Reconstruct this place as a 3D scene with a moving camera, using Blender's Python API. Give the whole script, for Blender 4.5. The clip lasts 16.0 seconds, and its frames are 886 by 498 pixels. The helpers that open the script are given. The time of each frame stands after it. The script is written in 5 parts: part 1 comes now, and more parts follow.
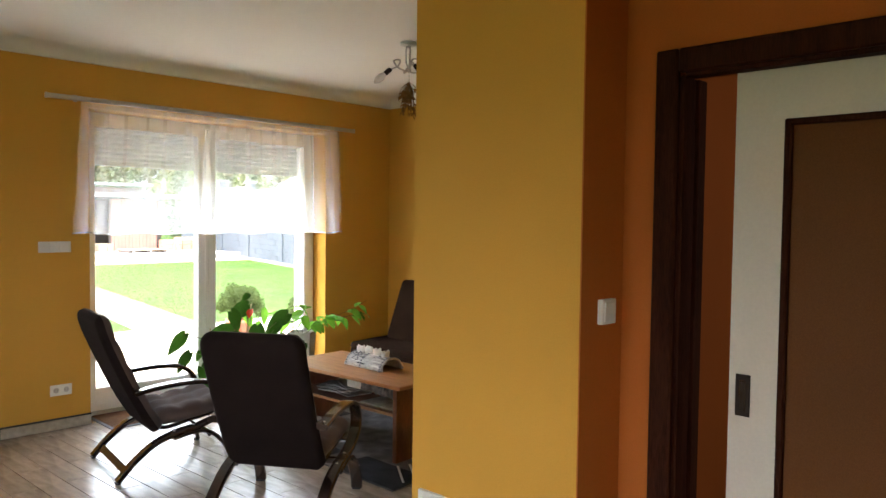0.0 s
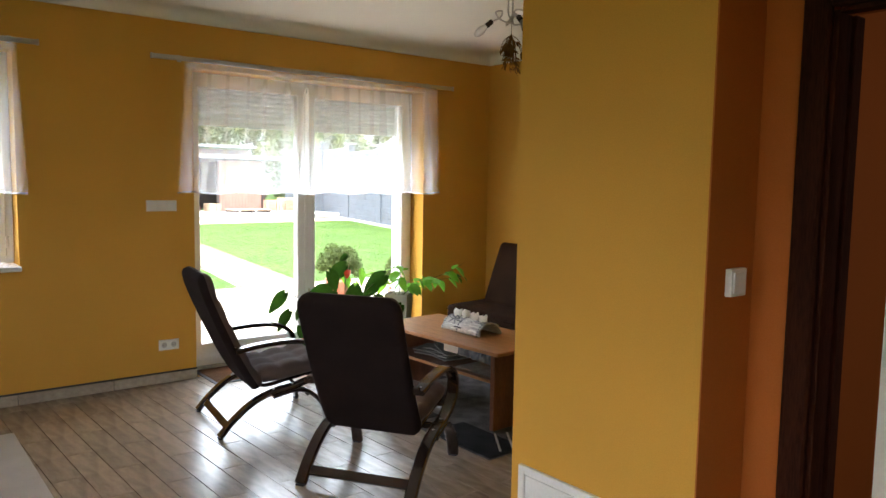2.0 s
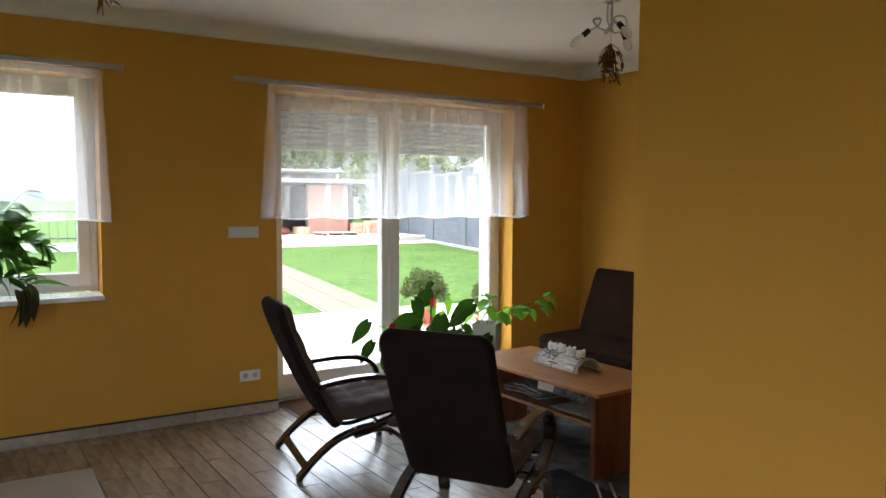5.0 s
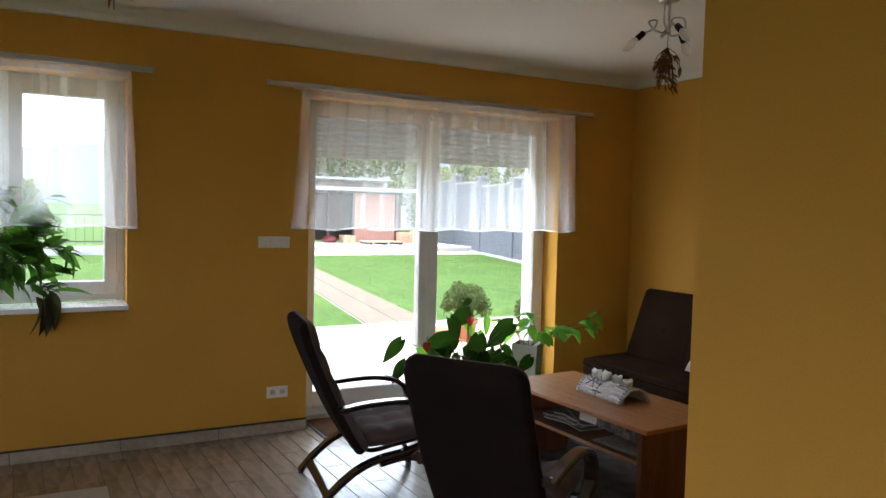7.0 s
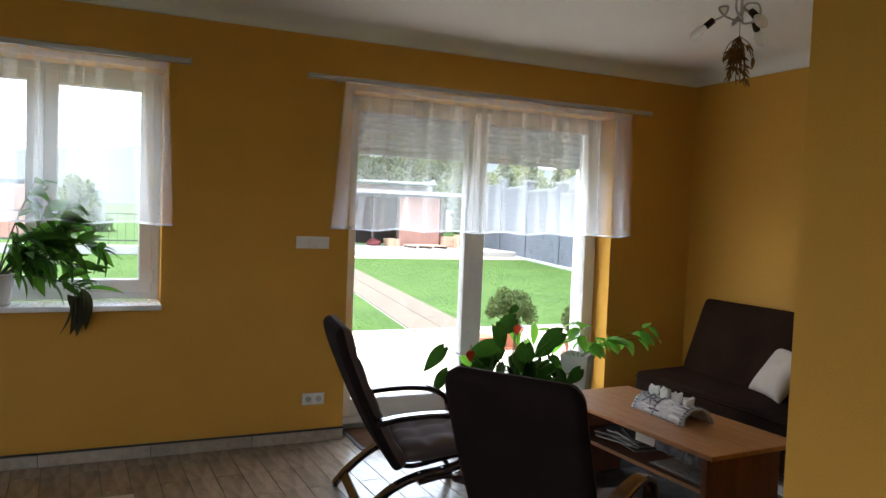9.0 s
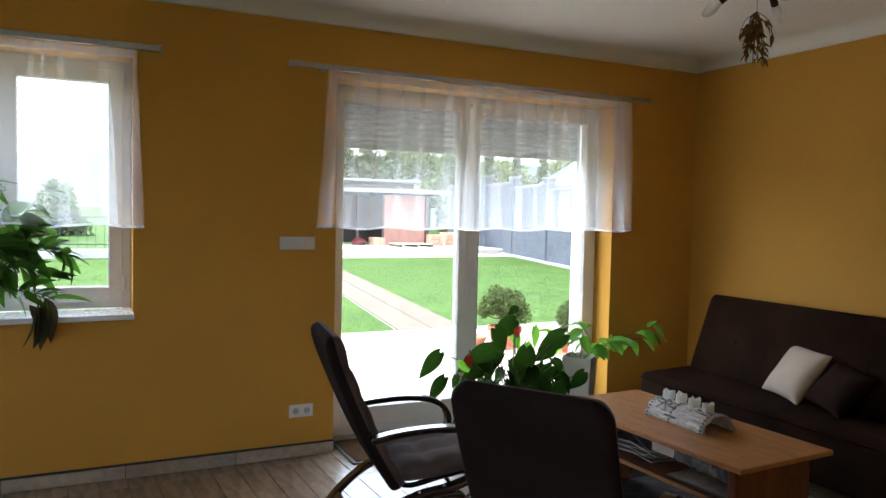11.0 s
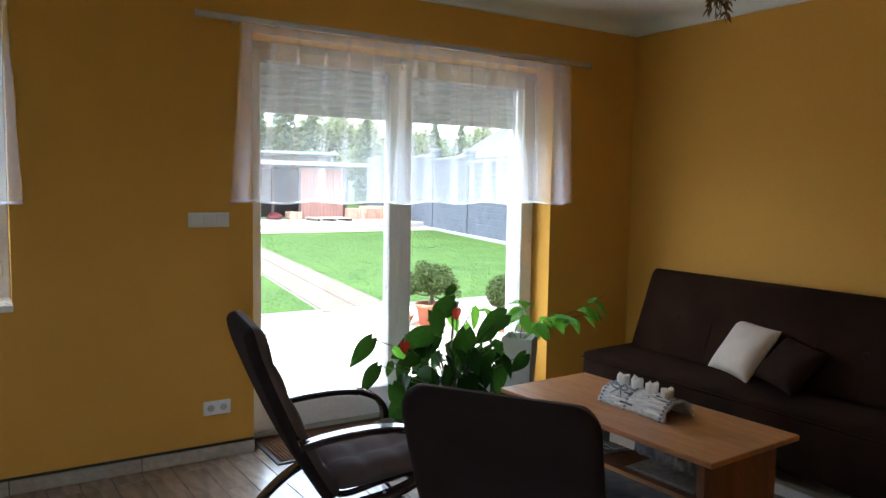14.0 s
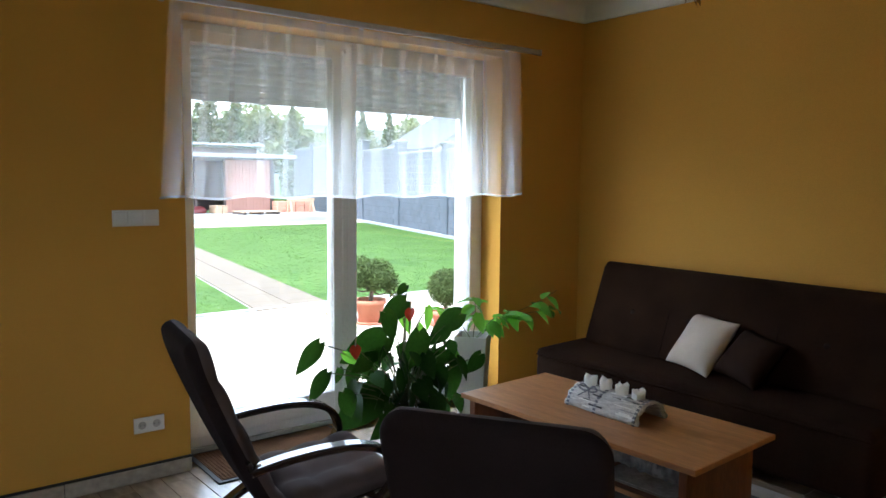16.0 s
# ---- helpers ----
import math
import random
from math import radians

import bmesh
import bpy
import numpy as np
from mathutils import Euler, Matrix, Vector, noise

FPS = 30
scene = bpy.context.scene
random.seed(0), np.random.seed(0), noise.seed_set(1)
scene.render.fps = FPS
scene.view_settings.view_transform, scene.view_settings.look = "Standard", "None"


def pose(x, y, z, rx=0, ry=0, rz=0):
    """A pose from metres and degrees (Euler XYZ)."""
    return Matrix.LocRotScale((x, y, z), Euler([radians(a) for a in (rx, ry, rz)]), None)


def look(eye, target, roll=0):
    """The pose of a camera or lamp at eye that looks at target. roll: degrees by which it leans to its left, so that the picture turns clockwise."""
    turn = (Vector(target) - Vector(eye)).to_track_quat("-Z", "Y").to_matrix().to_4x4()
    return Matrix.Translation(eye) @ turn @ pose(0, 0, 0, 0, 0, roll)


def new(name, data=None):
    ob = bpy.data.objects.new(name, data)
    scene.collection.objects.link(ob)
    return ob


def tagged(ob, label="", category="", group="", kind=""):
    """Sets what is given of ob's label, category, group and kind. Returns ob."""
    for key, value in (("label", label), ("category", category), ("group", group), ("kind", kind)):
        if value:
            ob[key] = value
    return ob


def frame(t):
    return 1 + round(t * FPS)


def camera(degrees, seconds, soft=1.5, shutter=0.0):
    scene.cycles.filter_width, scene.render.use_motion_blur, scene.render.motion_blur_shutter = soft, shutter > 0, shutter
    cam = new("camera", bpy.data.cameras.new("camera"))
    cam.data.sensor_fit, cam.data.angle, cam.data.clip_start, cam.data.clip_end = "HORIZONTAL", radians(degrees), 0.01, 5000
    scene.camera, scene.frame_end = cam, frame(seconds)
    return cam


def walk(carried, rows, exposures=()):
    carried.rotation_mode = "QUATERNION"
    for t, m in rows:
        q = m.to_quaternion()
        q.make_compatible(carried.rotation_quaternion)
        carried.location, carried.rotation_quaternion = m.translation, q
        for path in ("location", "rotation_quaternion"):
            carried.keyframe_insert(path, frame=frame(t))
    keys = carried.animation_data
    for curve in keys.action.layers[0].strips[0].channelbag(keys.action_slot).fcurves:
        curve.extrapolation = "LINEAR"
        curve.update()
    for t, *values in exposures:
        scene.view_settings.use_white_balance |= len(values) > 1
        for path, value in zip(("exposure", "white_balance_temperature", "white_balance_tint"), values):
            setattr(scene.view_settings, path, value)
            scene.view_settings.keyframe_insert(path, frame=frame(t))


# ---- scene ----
cam = camera(61.6, 16.0)
PATH = [
    (0, (5.848, -2.172, 1.598), (4.455, -0.738, 1.517), 0.7),
    (0.5, (5.815, -2.149, 1.597), (4.38, -0.76, 1.493), 1.1),
    (1, (5.785, -2.132, 1.594), (4.306, -0.793, 1.455), 1.0),
    (1.5, (5.746, -2.105, 1.588), (4.225, -0.817, 1.423), 1.2),
    (2, (5.697, -2.063, 1.586), (4.137, -0.824, 1.4), 0.9),
    (2.5, (5.639, -2.034, 1.583), (4.034, -0.856, 1.392), 1.0),
    (3, (5.586, -2.007, 1.58), (3.96, -0.856, 1.397), 1.8),
    (3.5, (5.529, -1.989, 1.593), (3.882, -0.866, 1.43), 0.7),
    (4, (5.48, -1.952, 1.593), (3.814, -0.856, 1.442), 0.1),
    (6.5, (5.205, -1.73, 1.607), (3.465, -0.75, 1.5), 1.1),
    (7, (5.148, -1.666, 1.612), (3.388, -0.721, 1.507), 1.4),
    (7.5, (5.098, -1.627, 1.616), (3.321, -0.715, 1.511), 2.7),
    (8, (5.028, -1.565, 1.591), (3.226, -0.703, 1.496), 1.7),
    (8.5, (4.964, -1.552, 1.587), (3.149, -0.717, 1.491), 2.3),
    (11, (4.578, -1.467, 1.572), (2.783, -0.591, 1.472), 1.2),
    (11.5, (4.503, -1.443, 1.568), (2.724, -0.535, 1.458), 1.9),
    (12, (4.433, -1.413, 1.553), (2.678, -0.461, 1.436), 2.5),
    (12.5, (4.377, -1.406, 1.545), (2.641, -0.42, 1.423), 1.8),
    (13, (4.31, -1.382, 1.544), (2.593, -0.366, 1.412), 1.4),
    (13.5, (4.238, -1.361, 1.554), (2.537, -0.321, 1.4), 1.3),
    (14, (4.162, -1.351, 1.562), (2.48, -0.284, 1.394), 0.9),
    (14.5, (4.086, -1.331, 1.57), (2.421, -0.238, 1.391), 0.6),
    (15, (4.026, -1.321, 1.577), (2.376, -0.207, 1.39), 1.4),
    (15.5, (3.97, -1.32, 1.576), (2.34, -0.176, 1.385), 1.3),
    (16, (3.871, -1.317, 1.567), (2.301, -0.093, 1.378), 0.5),
]
EXPOSURES = [(0.0, 3.24, 6350, 6), (3.0, 2.77, 6250, 6), (8.0, 2.3, 5950, 6), (11.0, 2.4, 5800, 6), (15.0, 2.45, 5480, 4), (16.0, 2.36, 5430, 3)]
walk(cam, [(t, look(eye, target, roll)) for t, eye, target, roll in PATH], EXPOSURES)

# ---- daylight ----
SUN_EL, SUN_AZ = 52.0, 200.0
world = bpy.data.worlds.new("sky")
scene.world = world
world.use_nodes = True
wn, wl = world.node_tree.nodes, world.node_tree.links
wn.clear()
sky = wn.new("ShaderNodeTexSky")
sky.sky_type, sky.sun_disc = "NISHITA", False
sky.sun_elevation, sky.sun_rotation = radians(SUN_EL), radians(SUN_AZ)
sky.air_density, sky.dust_density, sky.ozone_density = 1.0, 4.0, 1.0
veil = wn.new("ShaderNodeMixRGB")
veil.inputs["Fac"].default_value = 0.6
veil.inputs["Color2"].default_value = (11.8, 12.2, 13.1, 1)
bg = wn.new("ShaderNodeBackground")
bg.inputs["Strength"].default_value = 0.15
wout = wn.new("ShaderNodeOutputWorld")
wl.new(sky.outputs[0], veil.inputs["Color1"])
wl.new(veil.outputs[0], bg.inputs["Color"])
wl.new(bg.outputs[0], wout.inputs["Surface"])

sun_data = bpy.data.lights.new("sun", "SUN")
sun_data.energy, sun_data.angle, sun_data.color = 1.9, radians(8), (1.0, 0.96, 0.9)
sun = new("sun", sun_data)
SUN_FROM = Vector((0.12, -0.9, 1.2))
sun.matrix_world = look(SUN_FROM * 20, (0, 0, 0))

# fill lamp added in an unseen opening behind the walker, to light the pier
hall_data = bpy.data.lights.new("hall_window_light", "AREA")
hall_data.shape, hall_data.size, hall_data.size_y, hall_data.energy = "RECTANGLE", 1.7, 1.3, 0.95
hall_data.color = (0.93, 0.97, 1.0)
hall_light = new("hall_window_light", hall_data)
hall_light.matrix_world = look((4.1, -5.12, 1.45), (4.1, 0, 1.45))

# second added fill lamp, unseen, that lifts the orange return and the west wall
east_data = bpy.data.lights.new("east_window_light", "AREA")
east_data.shape, east_data.size, east_data.size_y, east_data.energy = "RECTANGLE", 1.1, 1.2, 0.3
east_data.color = (0.95, 0.98, 1.0)
east_light = new("east_window_light", east_data)
east_light.matrix_world = look((7.72, -3.0, 1.55), (0, -3.0, 1.4))

# fill lamp added out of sight to brighten the room behind the sliding door
side_data = bpy.data.lights.new("side_window_light", "AREA")
side_data.shape, side_data.size, side_data.size_y, side_data.energy = "RECTANGLE", 0.9, 1.1, 0.7
side_light = new("side_window_light", side_data)
side_light.matrix_world = look((6.72, 1.05, 1.5), (4.0, 1.05, 1.4))

# ---- materials ----
def paint(name, base, rough=0.6, metal=0.0, vary=0.12, coarse=3.0, fine=60.0, bump=0.1, depth=0.002, second=None, spec=0.5,
          per_piece=0.0, sheen=0.0, grain=None, coat=0.0, rvar=0.09):
    """A surface with broad and fine variation of its colour and a fine relief."""
    m = bpy.data.materials.new(name)
    m.use_nodes = True
    n, l = m.node_tree.nodes, m.node_tree.links
    p = n["Principled BSDF"]
    co = n.new("ShaderNodeTexCoord")
    mp = n.new("ShaderNodeMapping")
    if grain:
        mp.inputs["Scale"].default_value = grain
    l.new(co.outputs["Object"], mp.inputs["Vector"])
    big, small = n.new("ShaderNodeTexNoise"), n.new("ShaderNodeTexNoise")
    big.inputs["Scale"].default_value, small.inputs["Scale"].default_value = coarse, fine
    big.inputs["Detail"].default_value, small.inputs["Detail"].default_value = 3, 4
    for t in (big, small):
        l.new(mp.outputs[0], t.inputs["Vector"])
    add = n.new("ShaderNodeMath")
    add.operation = "ADD"
    l.new(big.outputs["Fac"], add.inputs[0])
    l.new(small.outputs["Fac"], add.inputs[1])
    ramp = n.new("ShaderNodeMapRange")
    ramp.inputs["From Min"].default_value, ramp.inputs["From Max"].default_value = 0.7, 1.3
    l.new(add.outputs[0], ramp.inputs["Value"])
    mix = n.new("ShaderNodeMixRGB")
    other = second or tuple(c * (1 - 2.2 * vary) for c in base)
    mix.inputs["Color1"].default_value = (*[min(1, c * (1 + vary * 0.6)) for c in base], 1)
    mix.inputs["Color2"].default_value = (*other, 1)
    l.new(ramp.outputs[0], mix.inputs["Fac"])
    out = mix.outputs[0]
    if per_piece:
        info = n.new("ShaderNodeObjectInfo")
        geo = n.new("ShaderNodeNewGeometry")
        both = n.new("ShaderNodeMath")
        both.operation = "ADD"
        l.new(info.outputs["Random"], both.inputs[0])
        l.new(geo.outputs["Random Per Island"], both.inputs[1])
        wrap = n.new("ShaderNodeMath")
        wrap.operation = "FRACT"
        l.new(both.outputs[0], wrap.inputs[0])
        val = n.new("ShaderNodeMapRange")
        val.inputs["To Min"].default_value, val.inputs["To Max"].default_value = 1 - per_piece, 1 + per_piece
        l.new(wrap.outputs[0], val.inputs["Value"])
        hsv = n.new("ShaderNodeHueSaturation")
        l.new(out, hsv.inputs["Color"])
        l.new(val.outputs[0], hsv.inputs["Value"])
        out = hsv.outputs[0]
    l.new(out, p.inputs["Base Color"])
    r = n.new("ShaderNodeMapRange")
    r.inputs["To Min"].default_value, r.inputs["To Max"].default_value = max(0.02, rough - rvar), min(1, rough + rvar)
    l.new(small.outputs["Fac"], r.inputs["Value"])
    l.new(r.outputs[0], p.inputs["Roughness"])
    p.inputs["Metallic"].default_value = metal
    p.inputs["Specular IOR Level"].default_value = spec
    p.inputs["Sheen Weight"].default_value = sheen
    p.inputs["Coat Weight"].default_value = coat
    if bump:
        b = n.new("ShaderNodeBump")
        b.inputs["Strength"].default_value, b.inputs["Distance"].default_value = bump, depth
        l.new(add.outputs[0], b.inputs["Height"])
        l.new(b.outputs[0], p.inputs["Normal"])
    return m


def pane_glass(name, tint=(1, 1, 1), gloss=0.6):
    m = bpy.data.materials.new(name)
    m.use_nodes = True
    n, l = m.node_tree.nodes, m.node_tree.links
    n.remove(n["Principled BSDF"])
    clear, shine, mix, face, power, scale = (n.new("ShaderNode" + k) for k in ("BsdfTransparent", "BsdfGlossy", "MixShader", "LayerWeight", "Math", "MapRange"))
    clear.inputs["Color"].default_value = (*tint, 1)
    shine.inputs["Roughness"].default_value = 0.01
    face.inputs["Blend"].default_value = 0.5
    power.operation = "POWER"
    power.inputs[1].default_value = 5.0
    scale.inputs["To Min"].default_value, scale.inputs["To Max"].default_value = 0.02, gloss
    l.new(face.outputs["Facing"], power.inputs[0])
    l.new(power.outputs[0], scale.inputs["Value"])
    l.new(scale.outputs[0], mix.inputs["Fac"])
    l.new(clear.outputs[0], mix.inputs[1])
    l.new(shine.outputs[0], mix.inputs[2])
    l.new(mix.outputs[0], n["Material Output"].inputs["Surface"])
    return m


def voile(name, colour, open_share):
    """Thin woven cloth: part gap, part white thread that glows when lit from behind."""
    m = bpy.data.materials.new(name)
    m.use_nodes = True
    n, l = m.node_tree.nodes, m.node_tree.links
    n.remove(n["Principled BSDF"])
    gap, thread, back, cloth, mix = (n.new("ShaderNode" + k) for k in ("BsdfTransparent", "BsdfDiffuse", "BsdfTranslucent", "MixShader", "MixShader"))
    thread.inputs["Color"].default_value = back.inputs["Color"].default_value = (*colour, 1)
    cloth.inputs["Fac"].default_value = 0.9
    co, wv, rg = n.new("ShaderNodeTexCoord"), n.new("ShaderNodeTexNoise"), n.new("ShaderNodeMapRange")
    mp = n.new("ShaderNodeMapping")
    mp.inputs["Scale"].default_value = (1, 30, 1.5)
    l.new(co.outputs["Object"], mp.inputs["Vector"])
    l.new(mp.outputs[0], wv.inputs["Vector"])
    wv.inputs["Scale"].default_value = 1.0
    rg.inputs["To Min"].default_value, rg.inputs["To Max"].default_value = 1 - open_share - 0.008, 1 - open_share + 0.008
    l.new(wv.outputs["Fac"], rg.inputs["Value"])
    l.new(rg.outputs[0], mix.inputs["Fac"])
    l.new(thread.outputs[0], cloth.inputs[1])
    l.new(back.outputs[0], cloth.inputs[2])
    l.new(gap.outputs[0], mix.inputs[1])
    l.new(cloth.outputs[0], mix.inputs[2])
    l.new(mix.outputs[0], n["Material Output"].inputs["Surface"])
    return m


def leafy(name, base, second, through_share=0.35, rough=0.4, spread=0.3):
    m = paint(name, base, rough, second=second, coarse=6, fine=40, bump=0.15, per_piece=spread, spec=0.08)
    n, l = m.node_tree.nodes, m.node_tree.links
    p, o = n["Principled BSDF"], n["Material Output"]
    t, mix = n.new("ShaderNodeBsdfTranslucent"), n.new("ShaderNodeMixShader")
    t.inputs["Color"].default_value = (min(0.8, base[0] * 1.6), min(0.8, base[1] * 1.7), min(0.8, base[2] * (0.9 if base[1] < 0.3 else 1.3)), 1)
    mix.inputs["Fac"].default_value = through_share
    l.new(p.outputs[0], mix.inputs[1])
    l.new(t.outputs[0], mix.inputs[2])
    l.new(mix.outputs[0], o.inputs["Surface"])
    return m


YELLOW = paint("yellow_wall_paint", (0.62, 0.33, 0.05), 0.75, vary=0.05, coarse=1.2, fine=220, bump=0.25, depth=0.001, spec=0.25)
ORANGE = paint("orange_wall_paint", (0.42, 0.116, 0.016), 0.75, vary=0.06, coarse=1.2, fine=220, bump=0.25, depth=0.001, spec=0.25)
WHITE_CEIL = paint("ceiling_paint", (0.78, 0.77, 0.74), 0.85, vary=0.03, coarse=1, fine=150, bump=0.15, depth=0.001, spec=0.2)
RENDER_WHITE = paint("exterior_render", (0.8, 0.79, 0.76), 0.9, vary=0.05, coarse=2, fine=300, bump=0.4)
PVC = paint("white_pvc", (0.86, 0.87, 0.89), 0.28, vary=0.02, coarse=4, fine=60, bump=0.02)
RUBBER = paint("black_rubber", (0.025, 0.025, 0.028), 0.6, vary=0.1)
SHUTTER = leafy("shutter_slat", (0.56, 0.58, 0.58), (0.52, 0.54, 0.54), 0.08, 0.55, 0.03)
GLASS = pane_glass("window_glass")
VOILE = voile("white_voile", (0.97, 0.98, 1.0), 0.762)
HEM = voile("white_voile_hem", (0.92, 0.92, 0.93), 0.68)
TAPE = voile("white_heading_tape", (0.92, 0.92, 0.93), 0.82)
STEEL = paint("brushed_steel", (0.52, 0.51, 0.5), 0.32, 0.9, vary=0.06, coarse=8, fine=200, bump=0.05)
PLASTIC_W = paint("white_plastic", (0.78, 0.77, 0.74), 0.4, vary=0.03, coarse=9, fine=90, bump=0.02)
PLASTIC_WELL = paint("plastic_well", (0.5, 0.49, 0.47), 0.5)
PLASTIC_G = paint("grey_plastic", (0.2, 0.2, 0.2), 0.5)
TILE = paint("wood_look_tile", (0.36, 0.29, 0.22), 0.25, spec=1.0, rvar=0.03, vary=0.16, coarse=4, fine=11, bump=0.02, depth=0.001, second=(0.225, 0.175, 0.13),
             per_piece=0.1, grain=(0.7, 2.6, 1))
GROUT = paint("grey_grout", (0.13, 0.11, 0.09), 0.9, vary=0.2)
SKIRT = paint("skirting_tile", (0.42, 0.36, 0.29), 0.4, vary=0.15, coarse=4, fine=30, grain=(5, 0.8, 1), per_piece=0.1)
DARK_WOOD = paint("dark_walnut", (0.045, 0.014, 0.007), 0.6, spec=0.04, vary=0.25, coarse=3, fine=25, grain=(9, 9, 1), bump=0.08)
BENT_WOOD = paint("dark_bent_wood", (0.034, 0.017, 0.013), 0.2, vary=0.1, coarse=4, fine=30, bump=0.03, coat=0.7)
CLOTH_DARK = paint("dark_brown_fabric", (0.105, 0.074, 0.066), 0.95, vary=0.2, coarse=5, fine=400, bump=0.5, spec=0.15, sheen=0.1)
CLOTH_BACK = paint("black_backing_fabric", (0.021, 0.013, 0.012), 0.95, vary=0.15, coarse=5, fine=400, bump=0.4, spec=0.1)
CLOTH_SOFA = paint("brown_sofa_fabric", (0.0265, 0.0128, 0.0072), 0.95, vary=0.25, coarse=3, fine=350, bump=0.5, spec=0.06)
CLOTH_CREAM = paint("cream_cushion_fabric", (0.5, 0.42, 0.34), 0.9, vary=0.06, coarse=7, fine=350, bump=0.4, spec=0.2)
CLOTH_BROWN = paint("brown_satin_cushion", (0.026, 0.0135, 0.0088), 0.85, spec=0.06, vary=0.2, coarse=7, fine=300, bump=0.3)
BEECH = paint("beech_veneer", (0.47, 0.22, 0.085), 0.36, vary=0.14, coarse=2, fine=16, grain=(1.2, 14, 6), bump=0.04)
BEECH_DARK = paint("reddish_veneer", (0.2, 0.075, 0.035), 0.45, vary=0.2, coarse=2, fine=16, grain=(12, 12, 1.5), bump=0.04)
FOLDER = paint("grey_folder_card", (0.3, 0.29, 0.27), 0.4, vary=0.06)
CREAM_BOARD = paint("cream_board", (0.8, 0.77, 0.7), 0.5, vary=0.04)
RUG_GREY = paint("grey_rug_pile", (0.12, 0.115, 0.115), 1.0, vary=0.3, coarse=9, fine=300, bump=0.9, depth=0.006, spec=0.1)
RUG_BLACK = paint("black_rug_pile", (0.022, 0.022, 0.025), 1.0, vary=0.3, coarse=9, fine=300, bump=0.9, depth=0.006, spec=0.1)
RUG_LIGHT = paint("pale_rug_pile", (0.42, 0.4, 0.37), 1.0, vary=0.15, coarse=9, fine=300, bump=0.9, depth=0.006, spec=0.1)
RUG_CREAM = paint("cream_rug_pile", (0.47, 0.42, 0.37), 1.0, vary=0.06, coarse=5, fine=300, bump=0.8, depth=0.005, spec=0.1)
COIR = paint("brown_coir", (0.14, 0.075, 0.04), 1.0, spec=0.05, vary=0.3, coarse=10, fine=260, bump=0.9, depth=0.004)
BARK = paint("birch_bark", (0.74, 0.72, 0.69), 0.8, vary=0.1, coarse=9, fine=45, second=(0.36, 0.34, 0.33), grain=(3, 14, 14), bump=0.5)
WAX = paint("white_wax", (0.85, 0.84, 0.8), 0.45, vary=0.03)
RIBBON = paint("grey_ribbon", (0.2, 0.2, 0.23), 0.7)
PAPER = paint("magazine_paper", (0.5, 0.5, 0.5), 0.4, vary=0.2, coarse=12, fine=60, per_piece=0.35)
COVER_DARK = paint("magazine_cover", (0.1, 0.1, 0.11), 0.3, vary=0.5, coarse=14, fine=40, second=(0.3, 0.28, 0.27), per_piece=0.3)
# Pale second tone paints the reflections on the film's creases.
FILM = paint("printed_plastic_film", (0.012, 0.015, 0.03), 0.25, coarse=10, fine=26, second=(0.3, 0.32, 0.36), grain=(1, 1, 0.6), bump=0.4)
BULB = voile("frosted_bulb_glass", (0.85, 0.84, 0.82), 0.45)
DRY_LEAF = leafy("dried_leaf", (0.2, 0.105, 0.04), (0.11, 0.05, 0.02), 0.2, 0.7)
LEAF_DARK = leafy("dark_green_leaf", (0.026, 0.066, 0.012), (0.013, 0.036, 0.008), 0.22, 0.5, 0.45)
LEAF_LIGHT = leafy("light_green_leaf", (0.13, 0.28, 0.045), (0.07, 0.18, 0.03), 0.5, 0.35)
LEAF_LONG = leafy("glossy_long_leaf", (0.055, 0.125, 0.021), (0.02, 0.055, 0.011), 0.4, 0.42, 0.55)
LEAF_DULL = leafy("dull_old_leaf", (0.07, 0.06, 0.035), (0.04, 0.04, 0.025), 0.2, 0.5)
STEM = paint("plant_stem", (0.1, 0.11, 0.04), 0.6, vary=0.2)
RED_BLOOM = paint("red_bloom", (0.6, 0.05, 0.02), 0.25, vary=0.1)
SOIL = paint("potting_soil", (0.03, 0.02, 0.015), 1.0, vary=0.3, bump=0.8, depth=0.006)
CERAMIC = paint("white_ceramic", (0.75, 0.75, 0.74), 0.2, vary=0.03)
PLANTER = paint("cream_planter", (0.5, 0.5, 0.46), 0.45, vary=0.04)
TERRACOTTA = paint("terracotta", (0.36, 0.13, 0.07), 0.8, vary=0.1, coarse=6, fine=80, bump=0.2)
FROST = paint("frosted_brown_glass", (0.135, 0.052, 0.015), 0.55, spec=0.1, vary=0.12, coarse=1.5, fine=300, bump=0.1)
LEAF_WHITE = paint("white_door_leaf", (0.6, 0.55, 0.47), 0.5, spec=0.3, vary=0.03, coarse=2, fine=120, bump=0.04)
BRONZE = paint("dark_bronze", (0.022, 0.013, 0.009), 0.5, spec=0.12, vary=0.1)
PATH_SLAB = paint("tan_path_slab", (0.09, 0.064, 0.038), 0.85, vary=0.08, coarse=2, fine=80, bump=0.3, per_piece=0.06)
PAVING = paint("pale_paving", (0.42, 0.36, 0.28), 0.85, vary=0.08, coarse=2, fine=80, bump=0.3, per_piece=0.06)
KERB = paint("concrete_kerb", (0.33, 0.32, 0.3), 0.9, vary=0.12, coarse=2, fine=60, bump=0.4)
LAWN = paint("lawn_soil", (0.056, 0.094, 0.02), 0.95, vary=0.12, coarse=0.5, fine=3, second=(0.032, 0.062, 0.013), bump=0.0, depth=0.02, spec=0.1)
BLADE = leafy("grass_blade", (0.054, 0.094, 0.02), (0.042, 0.076, 0.016), 0.5, 0.8, 0.05)
